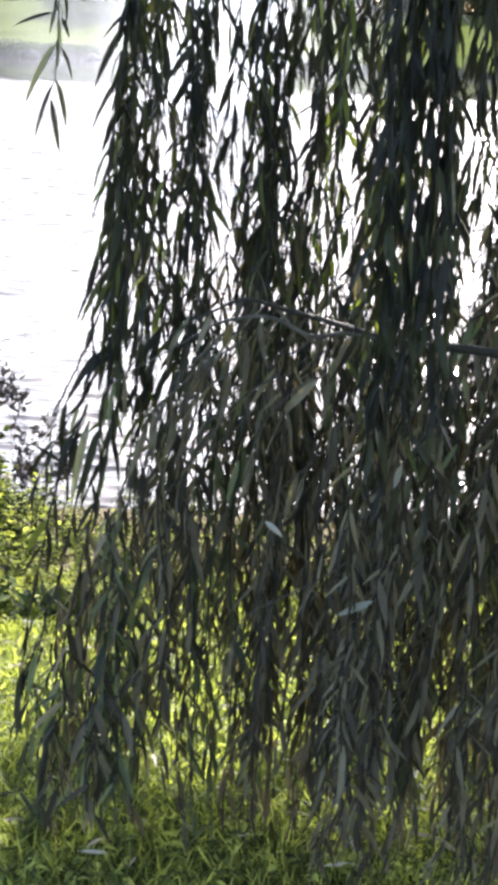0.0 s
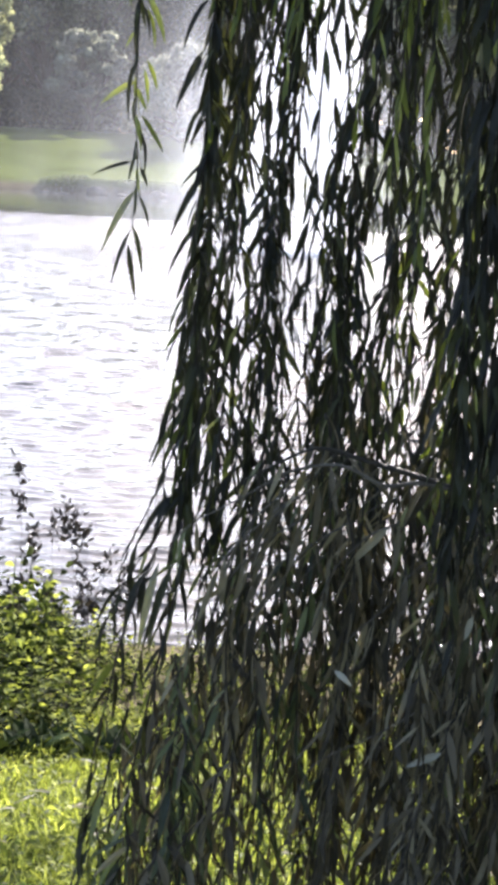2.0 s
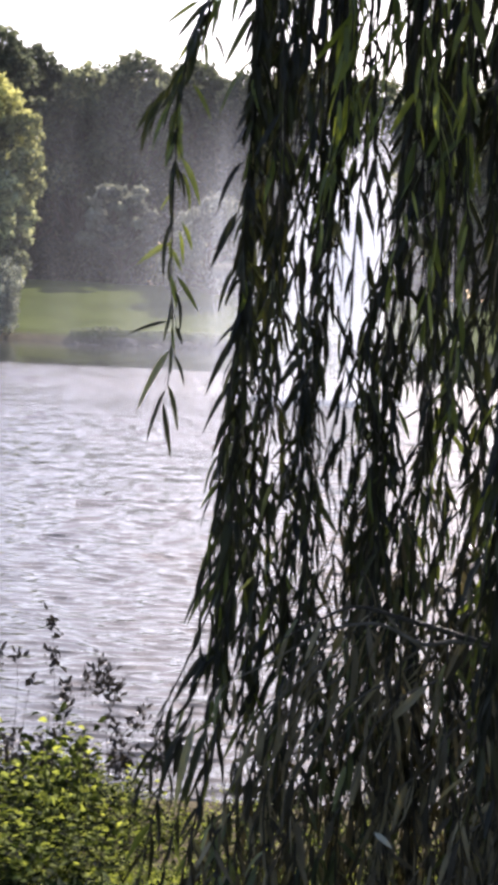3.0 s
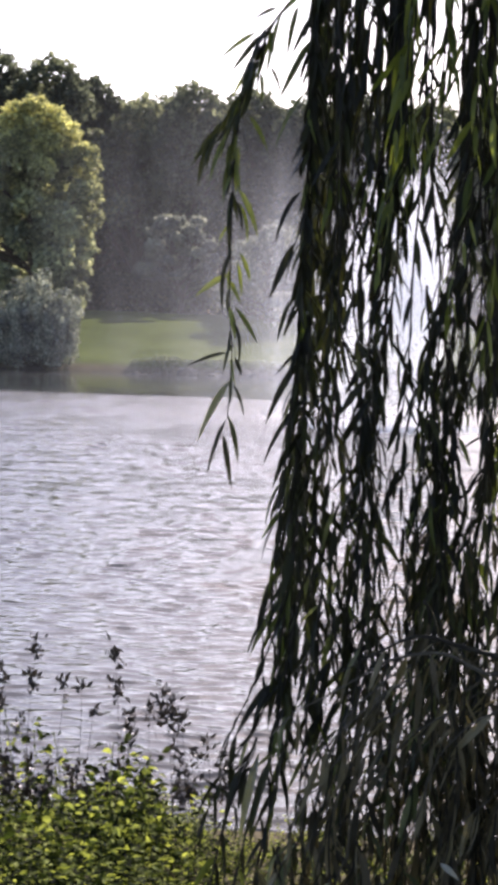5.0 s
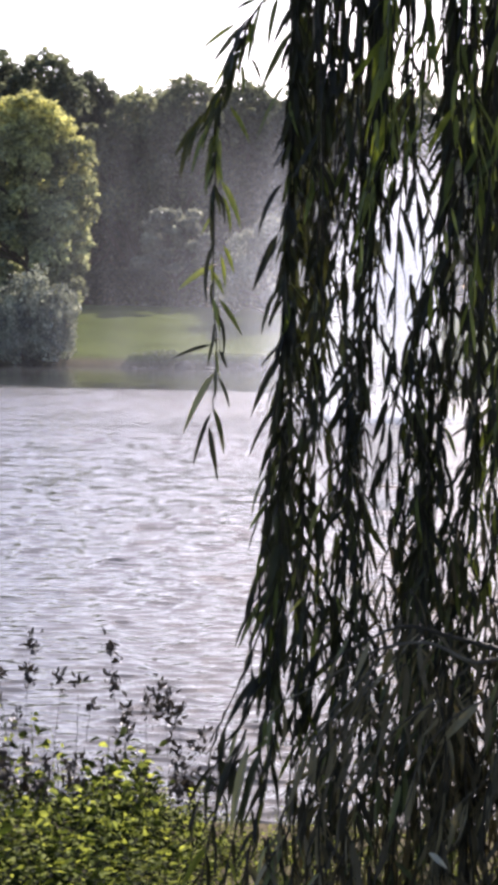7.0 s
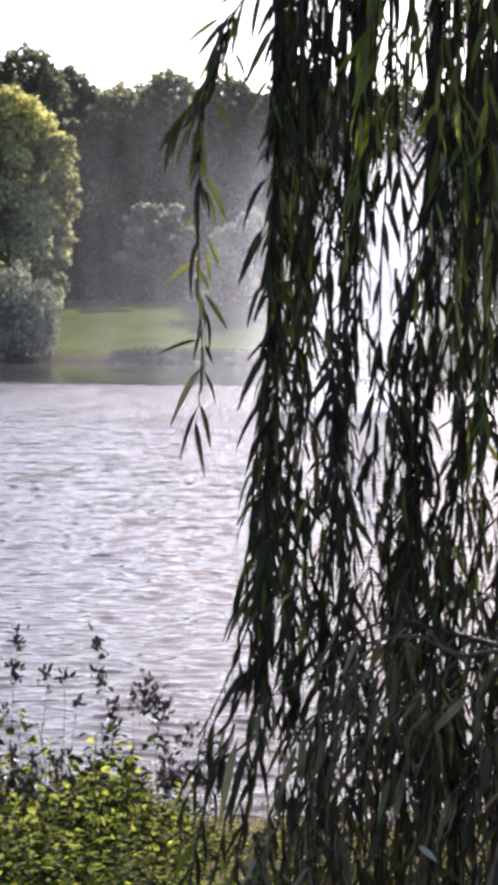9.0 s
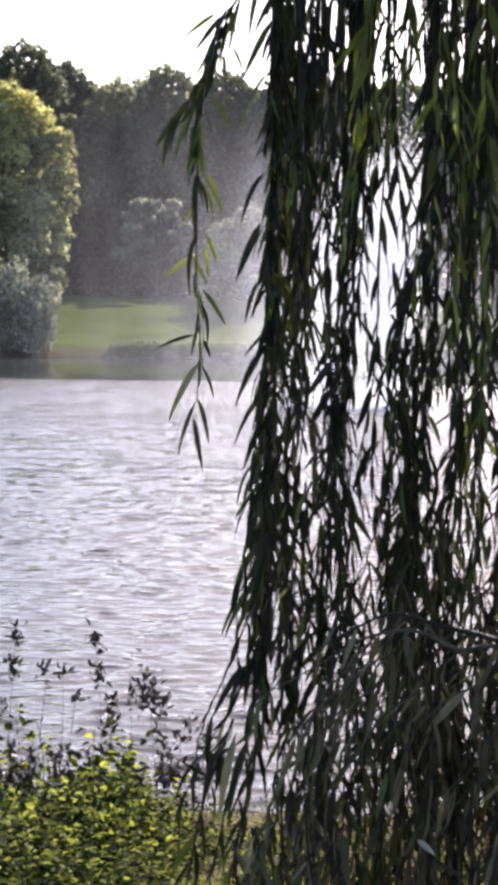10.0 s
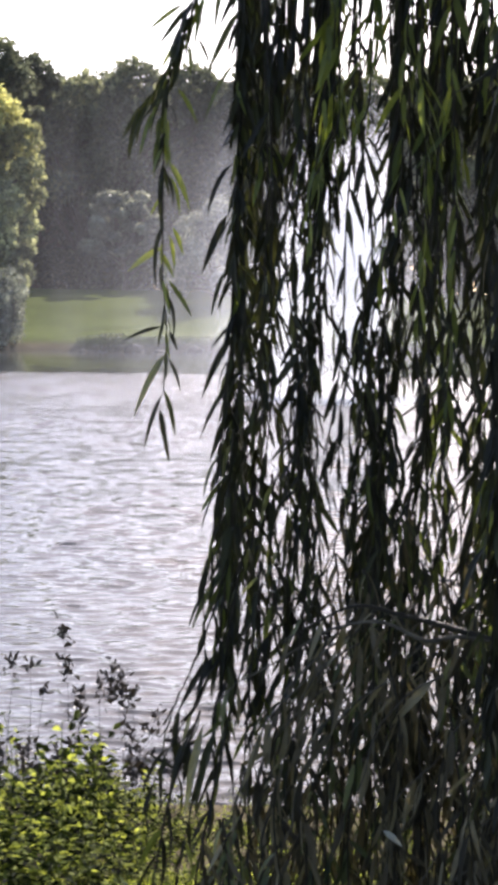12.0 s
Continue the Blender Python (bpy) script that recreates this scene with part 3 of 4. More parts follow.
def weed(seed, height, leaves):
    rng = np.random.default_rng(seed)
    root = empty("weed", (0, 0, 0), "leafy green weed on the sunlit bank", "weed", "weeds on the bank")
    s = np.linspace(0, 1, 6)
    stem = np.stack([0.05 * np.sin(s * 2 + seed), 0.05 * np.sin(s * 2.6), s * height], -1)
    part("stem", fast_mesh("stem", *tube(stem, 0.004 - 0.0025 * s, 4), M_WEED), root)
    t = rng.uniform(0.12, 1.0, leaves)
    a = np.arange(leaves) * 2.4 + rng.uniform(0, 1, leaves)
    out = np.stack([np.cos(a), np.sin(a), rng.uniform(-0.2, 0.5, leaves)], -1)
    P = np.stack([np.interp(t, s, stem[:, k]) for k in range(3)], -1) + out * rng.uniform(0.0, 0.07, leaves)[:, None]
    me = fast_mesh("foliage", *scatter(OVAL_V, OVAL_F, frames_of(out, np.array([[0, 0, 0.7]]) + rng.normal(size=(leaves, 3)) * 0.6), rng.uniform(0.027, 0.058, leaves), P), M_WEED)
    tagged(part("foliage", me, root), kind="stuff")
    return root


def weeds():
    rng = np.random.default_rng(21)
    kinds = [weed(300 + k, 0.17 + 0.05 * k, 36 + 6 * k) for k in range(6)]
    placed, rest = 0, []
    for k in range(760):
        az = rng.uniform(-9.0, 13)
        y = rng.uniform(5.9, 8.3 if az < -1 else 7.7)
        if az > 3 and rng.random() < 0.35:
            continue
        short = float(np.interp(az, [-9, -3, -1, 0.5], [0.88, 0.9, 0.5, 0.45]))
        x = y * math.tan(radians(az))
        m = Matrix.LocRotScale((x, y, float(ground_z(x, y)) - 0.01), Euler((rng.uniform(-0.15, 0.15), rng.uniform(-0.15, 0.15), rng.uniform(0, 6.28))), None)
        plant = kinds[placed % 6]
        if placed >= 6 and (az > 0.3 or placed >= 290):
            rest.append((plant, m, short * 0.85))
            continue
        if placed >= 6:
            plant = copy_thing(plant, m)
        plant.matrix_basis = m
        tall = rng.uniform(0.5, 0.9) if rng.random() < 0.86 else rng.uniform(1.1, 1.6)
        plant.scale = (short, short, short * tall)
        placed += 1
    # those behind the hanging boughs grow into one thicket
    pieces = []
    for plant, m, short in rest:
        me = next(c for c in plant.children if c.name.startswith("foliage")).data
        co = np.empty(len(me.vertices) * 3, dtype=np.float32)
        me.vertices.foreach_get("co", co)
        turn = np.array(m.to_3x3())
        pieces.append((co.reshape(-1, 3) * short @ turn.T + np.array(m.translation), np.array([p.vertices[:] for p in me.polygons])))
    tagged(part("undergrowth", fast_mesh("undergrowth", *joined(pieces), M_WEED)), "thicket of low green weeds beside the water", "weeds", kind="stuff")


def seed_stalk(seed, az, heads, big=1.0):
    """A thin stalk with withered leaf clusters at the heights given."""
    rng = np.random.default_rng(seed)
    y = 7.55 + 0.3 * rng.random()
    x = y * math.tan(radians(az))
    z = float(ground_z(x, y)) - 0.01
    heads = [h - 0.05 for h in heads]
    height = max(heads) - z
    root = empty("seed_stalk", (x, y, z), "thin dark stalk with withered seed heads on the bank", "weed", "withered stalks by the water")
    s = np.linspace(0, 1, 7)
    stem = np.stack([0.035 * np.sin(s * 2 + seed), 0.04 * np.sin(s * 3 + seed), s * height], -1)
    stem[:, :2] -= stem[-1, :2] * s[:, None]
    part("stem", fast_mesh("stem", *tube(stem, 0.0017 - 0.0008 * s, 4), M_SEED), root)
    for k, top in enumerate(heads):
        n = int((22 + 14 * k) * big)
        c = np.array([np.interp((top - z) / height, s, stem[:, i]) for i in range(3)])
        d = unit(rng.normal(size=(n, 3)) + np.array([0, 0, 0.55]))
        P = c + rng.normal(size=(n, 3)) * np.array([0.013, 0.013, 0.023]) * big * (1 + 0.2 * k)
        me = fast_mesh("seed_head", *scatter(OVAL_V, OVAL_F, frames_of(d, rng.normal(size=(n, 3))), rng.uniform(0.024, 0.046, n), P), M_SEED)
        tagged(part("seed_head", me, root), kind="stuff")


def dock_plants():
    """Broad leaves, coloured dark for the shade under the weeds, each its own piece."""
    rng = np.random.default_rng(37)
    forms = [fast_mesh("leaf", *blade_mesh(w, c, 0.3, 3, 0.45), M_DOCK_SHADE) for w, c in ((0.36, 0.25), (0.42, 0.4), (0.3, 0.5))]
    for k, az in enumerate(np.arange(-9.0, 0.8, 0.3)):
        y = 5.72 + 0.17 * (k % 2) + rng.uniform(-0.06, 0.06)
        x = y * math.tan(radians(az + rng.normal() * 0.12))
        root = empty("dock_plant", (x, y, float(ground_z(x, y)) - 0.01), "low broad-leaved plant, darkened for the shade at the foot of the weeds", "plant", "broad-leaved plants on the bank")
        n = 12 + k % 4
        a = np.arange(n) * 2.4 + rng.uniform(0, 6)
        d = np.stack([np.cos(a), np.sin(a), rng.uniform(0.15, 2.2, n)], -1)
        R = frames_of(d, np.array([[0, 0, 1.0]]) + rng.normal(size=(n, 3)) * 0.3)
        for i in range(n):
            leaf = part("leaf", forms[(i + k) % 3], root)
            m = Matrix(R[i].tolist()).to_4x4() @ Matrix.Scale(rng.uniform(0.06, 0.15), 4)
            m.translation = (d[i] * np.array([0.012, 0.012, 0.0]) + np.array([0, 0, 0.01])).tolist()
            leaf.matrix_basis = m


def stalks():
    spots = [(-6.2, (0.33, 0.2), 1.0), (-5.3, (0.15,), 1.1), (-4.8, (0.2,), 0.7), (-3.8, (0.31, 0.18), 1.1), (-2.2, (0.16, 0.1), 1.5), (-2.7, (0.07,), 1.2), (-6.7, (0.02,), 0.9), (-4.4, (0.09,), 0.6),
             (-3.3, (0.04, -0.02), 1.0), (-0.9, (-0.03,), 0.9), (-1.75, (0.06,), 1.1), (-7.3, (0.2, 0.08), 1.0), (-8.1, (0.05,), 1.0)]
    for k, (az, heads, big) in enumerate(spots):
        seed_stalk(500 + k, az, heads, big)
    # lower, half hidden ones among the weeds
    rng = np.random.default_rng(33)
    for k, az in enumerate(np.linspace(-7.5, -0.3, 20)):
        seed_stalk(540 + k, az + rng.normal() * 0.15, (rng.uniform(-0.24, -0.08), -0.26), 0.9)


WILLOW_V, WILLOW_F = blade_mesh(0.125, 0.3, 0.35, 4, 0.42)
GRASS_V, GRASS_F = blade_mesh(0.09, 0.5, 0.3, 1, 0.35)


def grass():
    rng = np.random.default_rng(31)
    n = 45000
    y = rng.uniform(3.0, 6.6, n)
    x = y * np.tan(np.radians(rng.uniform(-9, 16, n)))
    d = np.stack([rng.normal(size=n) * 0.6, rng.normal(size=n) * 0.6, np.ones(n)], -1)
    P = np.stack([x, y, ground_z(x, y) - 0.004], -1)
    me = fast_mesh("grass", *scatter(GRASS_V, GRASS_F, frames_of(d, rng.normal(size=(n, 3)) + np.array([0, 0, 0.5])), rng.uniform(0.025, 0.075, n), P), M_GRASS)
    tagged(part("grass", me), "short sunlit grass growing on the bank", "grass", kind="stuff")
    n = 8000
    y = rng.uniform(3.0, 6.3, n)
    x = y * np.tan(np.radians(rng.uniform(-7, 16, n)))
    a = rng.random(n) * 6.28
    P = np.stack([x, y, ground_z(x, y) + rng.uniform(0.01, 0.05, n)], -1)
    d = np.stack([np.cos(a), np.sin(a), rng.uniform(-0.3, 0.4, n)], -1)
    me = fast_mesh("clover", *scatter(OVAL_V, OVAL_F, frames_of(d, np.array([[0, 0, 1.0]]) + rng.normal(size=(n, 3)) * 0.4), rng.uniform(0.016, 0.038, n), P), M_GRASS)
    tagged(part("clover", me), "small round-leaved plants among the grass", "plants", kind="stuff")
    n = 110
    y = rng.uniform(3.3, 5.6, n)
    x = y * np.tan(np.radians(rng.uniform(-6, 15, n)))
    a = rng.random(n) * 6.28
    P = np.stack([x, y, ground_z(x, y) + 0.045], -1)
    d = np.stack([np.cos(a), 0.5 * np.sin(a), rng.normal(size=n) * 0.12], -1)
    me = fast_mesh("fallen_leaves", *scatter(WILLOW_V, WILLOW_F, frames_of(d, np.array([[0, -0.4, 1.0]]) + rng.normal(size=(n, 3)) * 0.3), rng.uniform(0.04, 0.08, n), P), M_DRY)
    tagged(part("fallen_leaves", me), "pale dry willow leaves fallen on the grass", "leaves", kind="stuff")


weeds()
dock_plants()
stalks()
grass()

# ---------------------------------------------------------------- willow


def strand_line(ways, wobble, seed, n=26):
    """A hanging twig: a smooth line through a few places, with a small wave."""
    rng = np.random.default_rng(seed)
    W = np.array(ways, dtype=float)
    W = np.concatenate([[2 * W[0] - W[1]], W, [2 * W[-1] - W[-2]]])
    pts = []
    for u in np.linspace(0, len(W) - 3 - 1e-6, n):
        k, t = int(u), u - int(u)
        a, b, c, d = W[k:k + 4]
        pts.append(0.5 * (2 * b + (c - a) * t + (2 * a - 5 * b + 4 * c - d) * t * t + (3 * b - a - 3 * c + d) * t ** 3))
    p = np.array(pts)
    s = np.linspace(0, 1, n)[:, None]
    ph = rng.uniform(0, 6.28, 4)
    w = np.concatenate([np.sin(s * 7 + ph[0]) + 0.5 * np.sin(s * 15 + ph[1]), np.sin(s * 6 + ph[2]) + 0.5 * np.sin(s * 13 + ph[3]), 0 * s], 1)
    return p + w * wobble * s ** 0.5


def strand_leaves(pts, seed, gap=0.024, size=0.092, spread=0.55, begin=0.0, fall=0.45):
    rng = np.random.default_rng(seed)
    seg = np.linalg.norm(np.diff(pts, axis=0), axis=1)
    run = np.concatenate([[0], np.cumsum(seg)])
    t = np.arange(begin * run[-1], run[-1], gap)
    t = t + rng.normal(size=len(t)) * gap * 0.35
    n = len(t)
    P = np.stack([np.interp(t, run, pts[:, k]) for k in range(3)], -1)
    tan = unit(np.stack([np.interp(t, run, np.gradient(pts[:, k], run)) for k in range(3)], -1))
    a = np.arange(n) * 2.4 + rng.normal(size=n) * 0.6
    out = np.stack([np.cos(a), np.sin(a), 0 * a], -1)
    open_ = rng.gamma(4.0, spread / 4.0, n)[:, None]
    axis = tan + np.array([0, 0, -fall]) + out * open_
    hint = out + np.array([0, 0, 0.4]) + rng.normal(size=(n, 3)) * 0.5
    L = size * rng.uniform(0.6, 1.25, n) * np.interp(t / run[-1], [0, 0.85, 1.0], [1, 1, 0.75])
    w = L * rng.uniform(0.8, 1.3, n)
    return frames_of(axis, hint), np.stack([w, L, L * rng.uniform(0.1, 1.2, n)], -1), P


LEAF_FORMS = ((0.115, 0.1), (0.13, 0.2), (0.12, 0.32), (0.13, 0.45))
# lit and shaded copies of one leaf, told apart by colour alone
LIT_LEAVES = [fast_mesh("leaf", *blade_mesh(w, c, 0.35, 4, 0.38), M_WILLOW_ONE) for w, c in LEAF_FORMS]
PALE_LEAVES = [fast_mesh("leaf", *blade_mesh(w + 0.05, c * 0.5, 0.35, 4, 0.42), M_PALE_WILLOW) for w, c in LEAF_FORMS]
SUNLIT_LEAVES = [fast_mesh("leaf", *blade_mesh(w + 0.02, c, 0.35, 4, 0.42), M_WILLOW_SUNLIT_ONE) for w, c in LEAF_FORMS]
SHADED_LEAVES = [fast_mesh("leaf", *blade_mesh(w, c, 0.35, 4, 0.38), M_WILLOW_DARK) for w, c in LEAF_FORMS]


def strand(root, seed, ways, wobble=0.012, single=False, mat=None, thick=0.0028, twig_mat=None, **leaves):
    pts = strand_line(ways, wobble, seed)
    twig = part("hanging_branch", fast_mesh("hanging_branch", *tube(pts, np.linspace(thick, 0.001, len(pts)), 5), twig_mat or M_TWIG, True), root)
    turns, sizes, places = strand_leaves(pts, seed + 7, **leaves)
    if not single:
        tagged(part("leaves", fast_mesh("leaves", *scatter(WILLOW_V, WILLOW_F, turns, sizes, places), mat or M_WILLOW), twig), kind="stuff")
        return
    single_leaves(twig, turns, sizes, places, SHADED_LEAVES if mat else LIT_LEAVES, seed)
    return twig


def single_leaves(twig, turns, sizes, places, forms, seed):
    for k in range(len(places)):
        leaf = part("leaf", forms[(seed + 3 * k) % 4], twig)
        m = Matrix(turns[k].tolist()).to_4x4() @ Matrix.Diagonal((sizes[k][0], sizes[k][1], sizes[k][1], 1))
        m.translation = places[k].tolist()
        leaf.matrix_basis = m


def on(az, d, el):
    """The place seen at an azimuth and elevation, d metres ahead."""
    x, y = polar(az, d)
    return (x, y, EYE_Z + d * math.tan(radians(el)))


def set_leaves(twig, seed, d, ends, forms=LIT_LEAVES, wide=0.85):
    """Single leaves on a twig: azimuth and elevation of each one's foot and tip."""
    rng = np.random.default_rng(seed)
    A, B = np.array([on(e[0], d, e[1]) for e in ends]), np.array([on(e[2], d, e[3]) for e in ends])
    axis = B - A
    axis[:, 1] += rng.normal(size=len(A)) * 0.012
    long_ = np.linalg.norm(axis, axis=1)
    rise = np.stack([axis[:, 2], 0 * long_, -axis[:, 0]], -1)
    rise = unit(rise * np.where(rise[:, 2:] < 0, -1, 1))
    hint = np.array([[0, -0.8, 0]]) + 0.5 * rise + rng.normal(size=(len(A), 3)) * 0.25
    w = wide * np.maximum(long_, 0.07) * rng.uniform(0.95, 1.25, len(A))
    bend = np.array([LEAF_FORMS[(seed + 3 * k) % 4][1] for k in range(len(A))])
    axis = axis + frames_of(axis, hint)[:, :, 2] * (bend * long_)[:, None]
    single_leaves(twig, frames_of(axis, hint), np.stack([w, long_, long_], -1), A, forms, seed)


def lower_top(az):
    """Elevation at which the trailing lower boughs begin."""
    return float(np.interp(az, [-1.5, 0, 2, 3, 3.7, 4.6, 9, 15], [-19, -17, -15.2, -13, -11, -8.6, -8.2, -8.4]))


def willow():
    rng = np.random.default_rng(77)
    root = empty("weeping_willow", (0, 0, 0), "weeping willow with long leafy branches hanging to the grass", "tree")
    foot = np.array([3.6, 5.6, 0.0])
    foot[2] = float(ground_z(foot[0], foot[1])) - 0.05
    s = np.linspace(0, 1, 9)[:, None]
    trunk = foot + s * np.array([-0.3, -0.3, 4.6]) + np.array([0.1, 0, 0]) * np.sin(s * 4)
    part("trunk", fast_mesh("trunk", *tube(trunk, np.linspace(0.36, 0.17, 9), 14), M_BARK, True), root)
    fork = trunk[-2]
    for k, end in enumerate([(-0.1, 3.6, 3.05), (0.45, 3.5, 3.1), (0.95, 3.6, 3.1), (0.3, 4.2, 3.3), (-0.4, 6.5, 4.6), (1.5, 8.4, 4.9), (5.5, 4.0, 4.6), (5.8, 8.0, 4.7)]):
        e = np.array(end)
        q = np.linspace(0, 1, 10)[:, None]
        line = fork + (e - fork) * q + np.array([0, 0, 1.3]) * q * (1 - q) * 2
        part("limb", fast_mesh("limb", *tube(line, np.linspace(0.1, 0.018, 10), 8), M_BARK, True), root)
    # unseen leaves overhead, spread out to shade the bank and the curtain
    n = 15000
    d = unit(rng.normal(size=(n, 3)))
    P = np.array([2.6, 3.6, 5.0]) + d * np.array([4.6, 7.0, 1.5]) * (rng.random(n) ** 0.4)[:, None]
    # second unseen clump, added only to shade the near grass
    far = np.array([1.5, 10.3, 5.7]) + unit(rng.normal(size=(1400, 3))) * np.array([4.2, 1.1, 0.8]) * (rng.random(1400) ** 0.4)[:, None]
    P = np.concatenate([P, far])
    # all of it kept above the view
    P = P[P[:, 2] > 1.65 + 0.235 * np.hypot(P[:, 0], P[:, 1])]
    n = len(P)
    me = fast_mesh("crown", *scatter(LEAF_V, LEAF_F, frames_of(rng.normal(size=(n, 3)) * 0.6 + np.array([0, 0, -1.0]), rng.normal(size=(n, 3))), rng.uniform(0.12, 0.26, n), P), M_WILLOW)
    tagged(part("crown", me, root), kind="stuff")
    D = 3.6
    # the single outer strand, arching over from the curtain, with its leaves
    twig = strand(root, 1, [on(3.0, D, 14), on(1.57, D, 10.4), on(0.83, D, 9.58), on(0.21, D, 8.75), on(-0.27, D, 7.84), on(-0.58, D, 6.6), on(-0.71, D, 5.1), on(-0.74, D, 3.75), on(-0.71, D, 0.4), on(-0.58, D, -0.9), on(-0.65, D, -3.0)], 0.0006, True, gap=0.024, size=0.058, spread=0.5, thick=0.0022)
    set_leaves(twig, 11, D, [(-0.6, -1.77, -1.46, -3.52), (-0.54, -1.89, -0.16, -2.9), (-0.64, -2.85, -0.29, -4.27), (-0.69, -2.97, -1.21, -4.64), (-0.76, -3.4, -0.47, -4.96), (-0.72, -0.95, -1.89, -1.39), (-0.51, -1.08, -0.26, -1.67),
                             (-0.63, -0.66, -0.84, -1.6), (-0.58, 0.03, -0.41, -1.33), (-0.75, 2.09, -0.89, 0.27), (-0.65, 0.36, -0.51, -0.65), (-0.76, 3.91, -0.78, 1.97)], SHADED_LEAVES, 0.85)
    set_leaves(twig, 12, D, [(-0.55, 0.45, 0.19, -0.67), (-0.58, 4.0, 0.02, 2.67), (-0.53, 3.58, -0.25, 2.41), (-0.46, 2.07, -0.11, 1.19), (-0.52, 1.81, -0.36, 0.71), (-0.73, 1.42, -1.69, 0.73), (-0.35, 6.18, 0.26, 5.11), (-0.85, 5.84, -1.14, 4.83)], SUNLIT_LEAVES, 0.9)
    strand(root, 3, [on(0.21, D, 8.75), on(-0.3, D, 7.4), on(-0.75, D, 5.7), on(-0.9, D, 4.5)], 0.0006, True, gap=0.019, size=0.078, spread=0.7, thick=0.0014)
    side = strand(root, 2, [on(0.21, D, 8.75), on(-0.37, D, 7.26), on(-1.02, D, 6.08), on(-1.57, D, 5.48)], 0.0006, True, gap=0.016, size=0.075, spread=0.7, thick=0.0016)
    set_leaves(side, 13, D, [(-1.4, 5.6, -1.8, 4.02), (-1.01, 5.55, -1.44, 4.03), (-1.23, 5.66, -1.54, 4.56), (-0.64, 6.42, -0.78, 5.25), (-0.55, 5.68, -0.31, 4.9), (-0.65, 4.92, -0.98, 3.66), (-0.61, 5.26, -0.63, 3.92), (-0.65, 3.67, -0.42, 2.66), (-0.76, 4.42, -1.04, 3.65)])
    set_leaves(side, 14, D, [(-0.19, 8.61, -1.24, 7.83), (-0.05, 8.55, -0.92, 7.37), (0.51, 9.11, 0.15, 7.24), (0.31, 8.91, -0.29, 7.09), (0.24, 7.63, 0.6, 6.82), (-0.3, 7.59, -0.87, 6.66), (-0.14, 7.92, -0.35, 6.35), (0.41, 9.32, -0.22, 9.0), (0.67, 9.41, 0.36, 8.42), (-0.02, 7.43, 0.03, 6.52)])
    # sprigs at the curtain's outer foot
    for k, way in enumerate([((1.5, -4), (1.2, -8.5), (0.3, -11.2), (-0.35, -13.0)), ((1.6, -6), (0.9, -11.2), (-0.2, -13.4), (-1.1, -15.5)), ((1.8, -8), (1.1, -12.5), (0.4, -15.2), (-0.1, -18)),
                             ((0.6, -12.5), (-0.4, -15.5), (-1.0, -18.5), (-1.3, -22)), ((1.6, -12), (0.5, -17.5), (-0.2, -21.5), (-0.5, -23.8)), ((2.4, -8), (2.1, -12), (1.9, -14.5), (1.7, -16.5)),
                             ((1.3, -2), (1.0, -6), (0.75, -8.5), (0.7, -11))]):
        twig = strand(root, 40 + k, [on(a, D - 0.1, e) for a, e in way], 0.004, k < 4, mat=M_WILLOW_DARK if k < 4 else M_WILLOW, gap=0.026, size=0.085, spread=0.65)
        if k == 1:
            set_leaves(twig, 16, D - 0.1, [(0.89, -10.84, -0.1, -12.55), (-0.02, -12.38, -0.17, -13.96), (-0.05, -14.29, -1.07, -13.77), (1.46, -12.67, 0.5, -13.5), (0.6, -13.3, -0.32, -14.13), (0.3, -13.2, -0.25, -15.2), (0.7, -12.9, 0.2, -15.6), (1.12, -13.01, 0.5, -15.51), (1.32, -10.83, 0.4, -11.9), (1.52, -11.66, 1.3, -13.18)], SHADED_LEAVES, 0.78)
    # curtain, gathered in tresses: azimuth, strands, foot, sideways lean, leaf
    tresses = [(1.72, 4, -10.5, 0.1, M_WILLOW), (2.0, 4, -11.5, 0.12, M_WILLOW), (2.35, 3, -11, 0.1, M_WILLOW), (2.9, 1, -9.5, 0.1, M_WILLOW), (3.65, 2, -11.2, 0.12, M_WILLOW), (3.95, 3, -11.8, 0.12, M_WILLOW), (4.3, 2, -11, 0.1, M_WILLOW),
               (4.85, 1, -7, 0.1, M_WILLOW), (5.25, 1, -9, 0.15, M_WILLOW), (5.75, 2, -13, 0.25, M_WILLOW), (6.1, 3, -13, 0.2, M_WILLOW), (6.45, 2, -12, 0.25, M_WILLOW), (7.0, 2, -14, 0.3, M_WILLOW), (7.45, 2, -13, 0.3, M_WILLOW_SUNLIT)]
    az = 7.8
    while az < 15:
        tresses.append((az, 2 if az < 8.9 else 3, rng.uniform(-16, -11), 0.35, M_WILLOW_SUNLIT if rng.random() < 0.12 else M_WILLOW))
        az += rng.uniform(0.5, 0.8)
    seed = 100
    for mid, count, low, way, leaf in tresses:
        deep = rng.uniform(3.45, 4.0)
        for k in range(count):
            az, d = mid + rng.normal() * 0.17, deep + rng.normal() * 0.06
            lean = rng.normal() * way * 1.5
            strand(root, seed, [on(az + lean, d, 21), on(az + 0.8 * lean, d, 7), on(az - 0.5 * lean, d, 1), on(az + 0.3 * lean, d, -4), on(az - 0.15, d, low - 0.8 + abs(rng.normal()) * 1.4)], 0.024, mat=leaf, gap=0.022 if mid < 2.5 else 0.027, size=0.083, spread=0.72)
            seed += 1
    # loose strands wandering between the tresses, few-leaved above, fuller below
    for k in range(13):
        az, d, lean = rng.uniform(2.3, 8.6), rng.uniform(3.45, 3.95), rng.normal() * 0.45
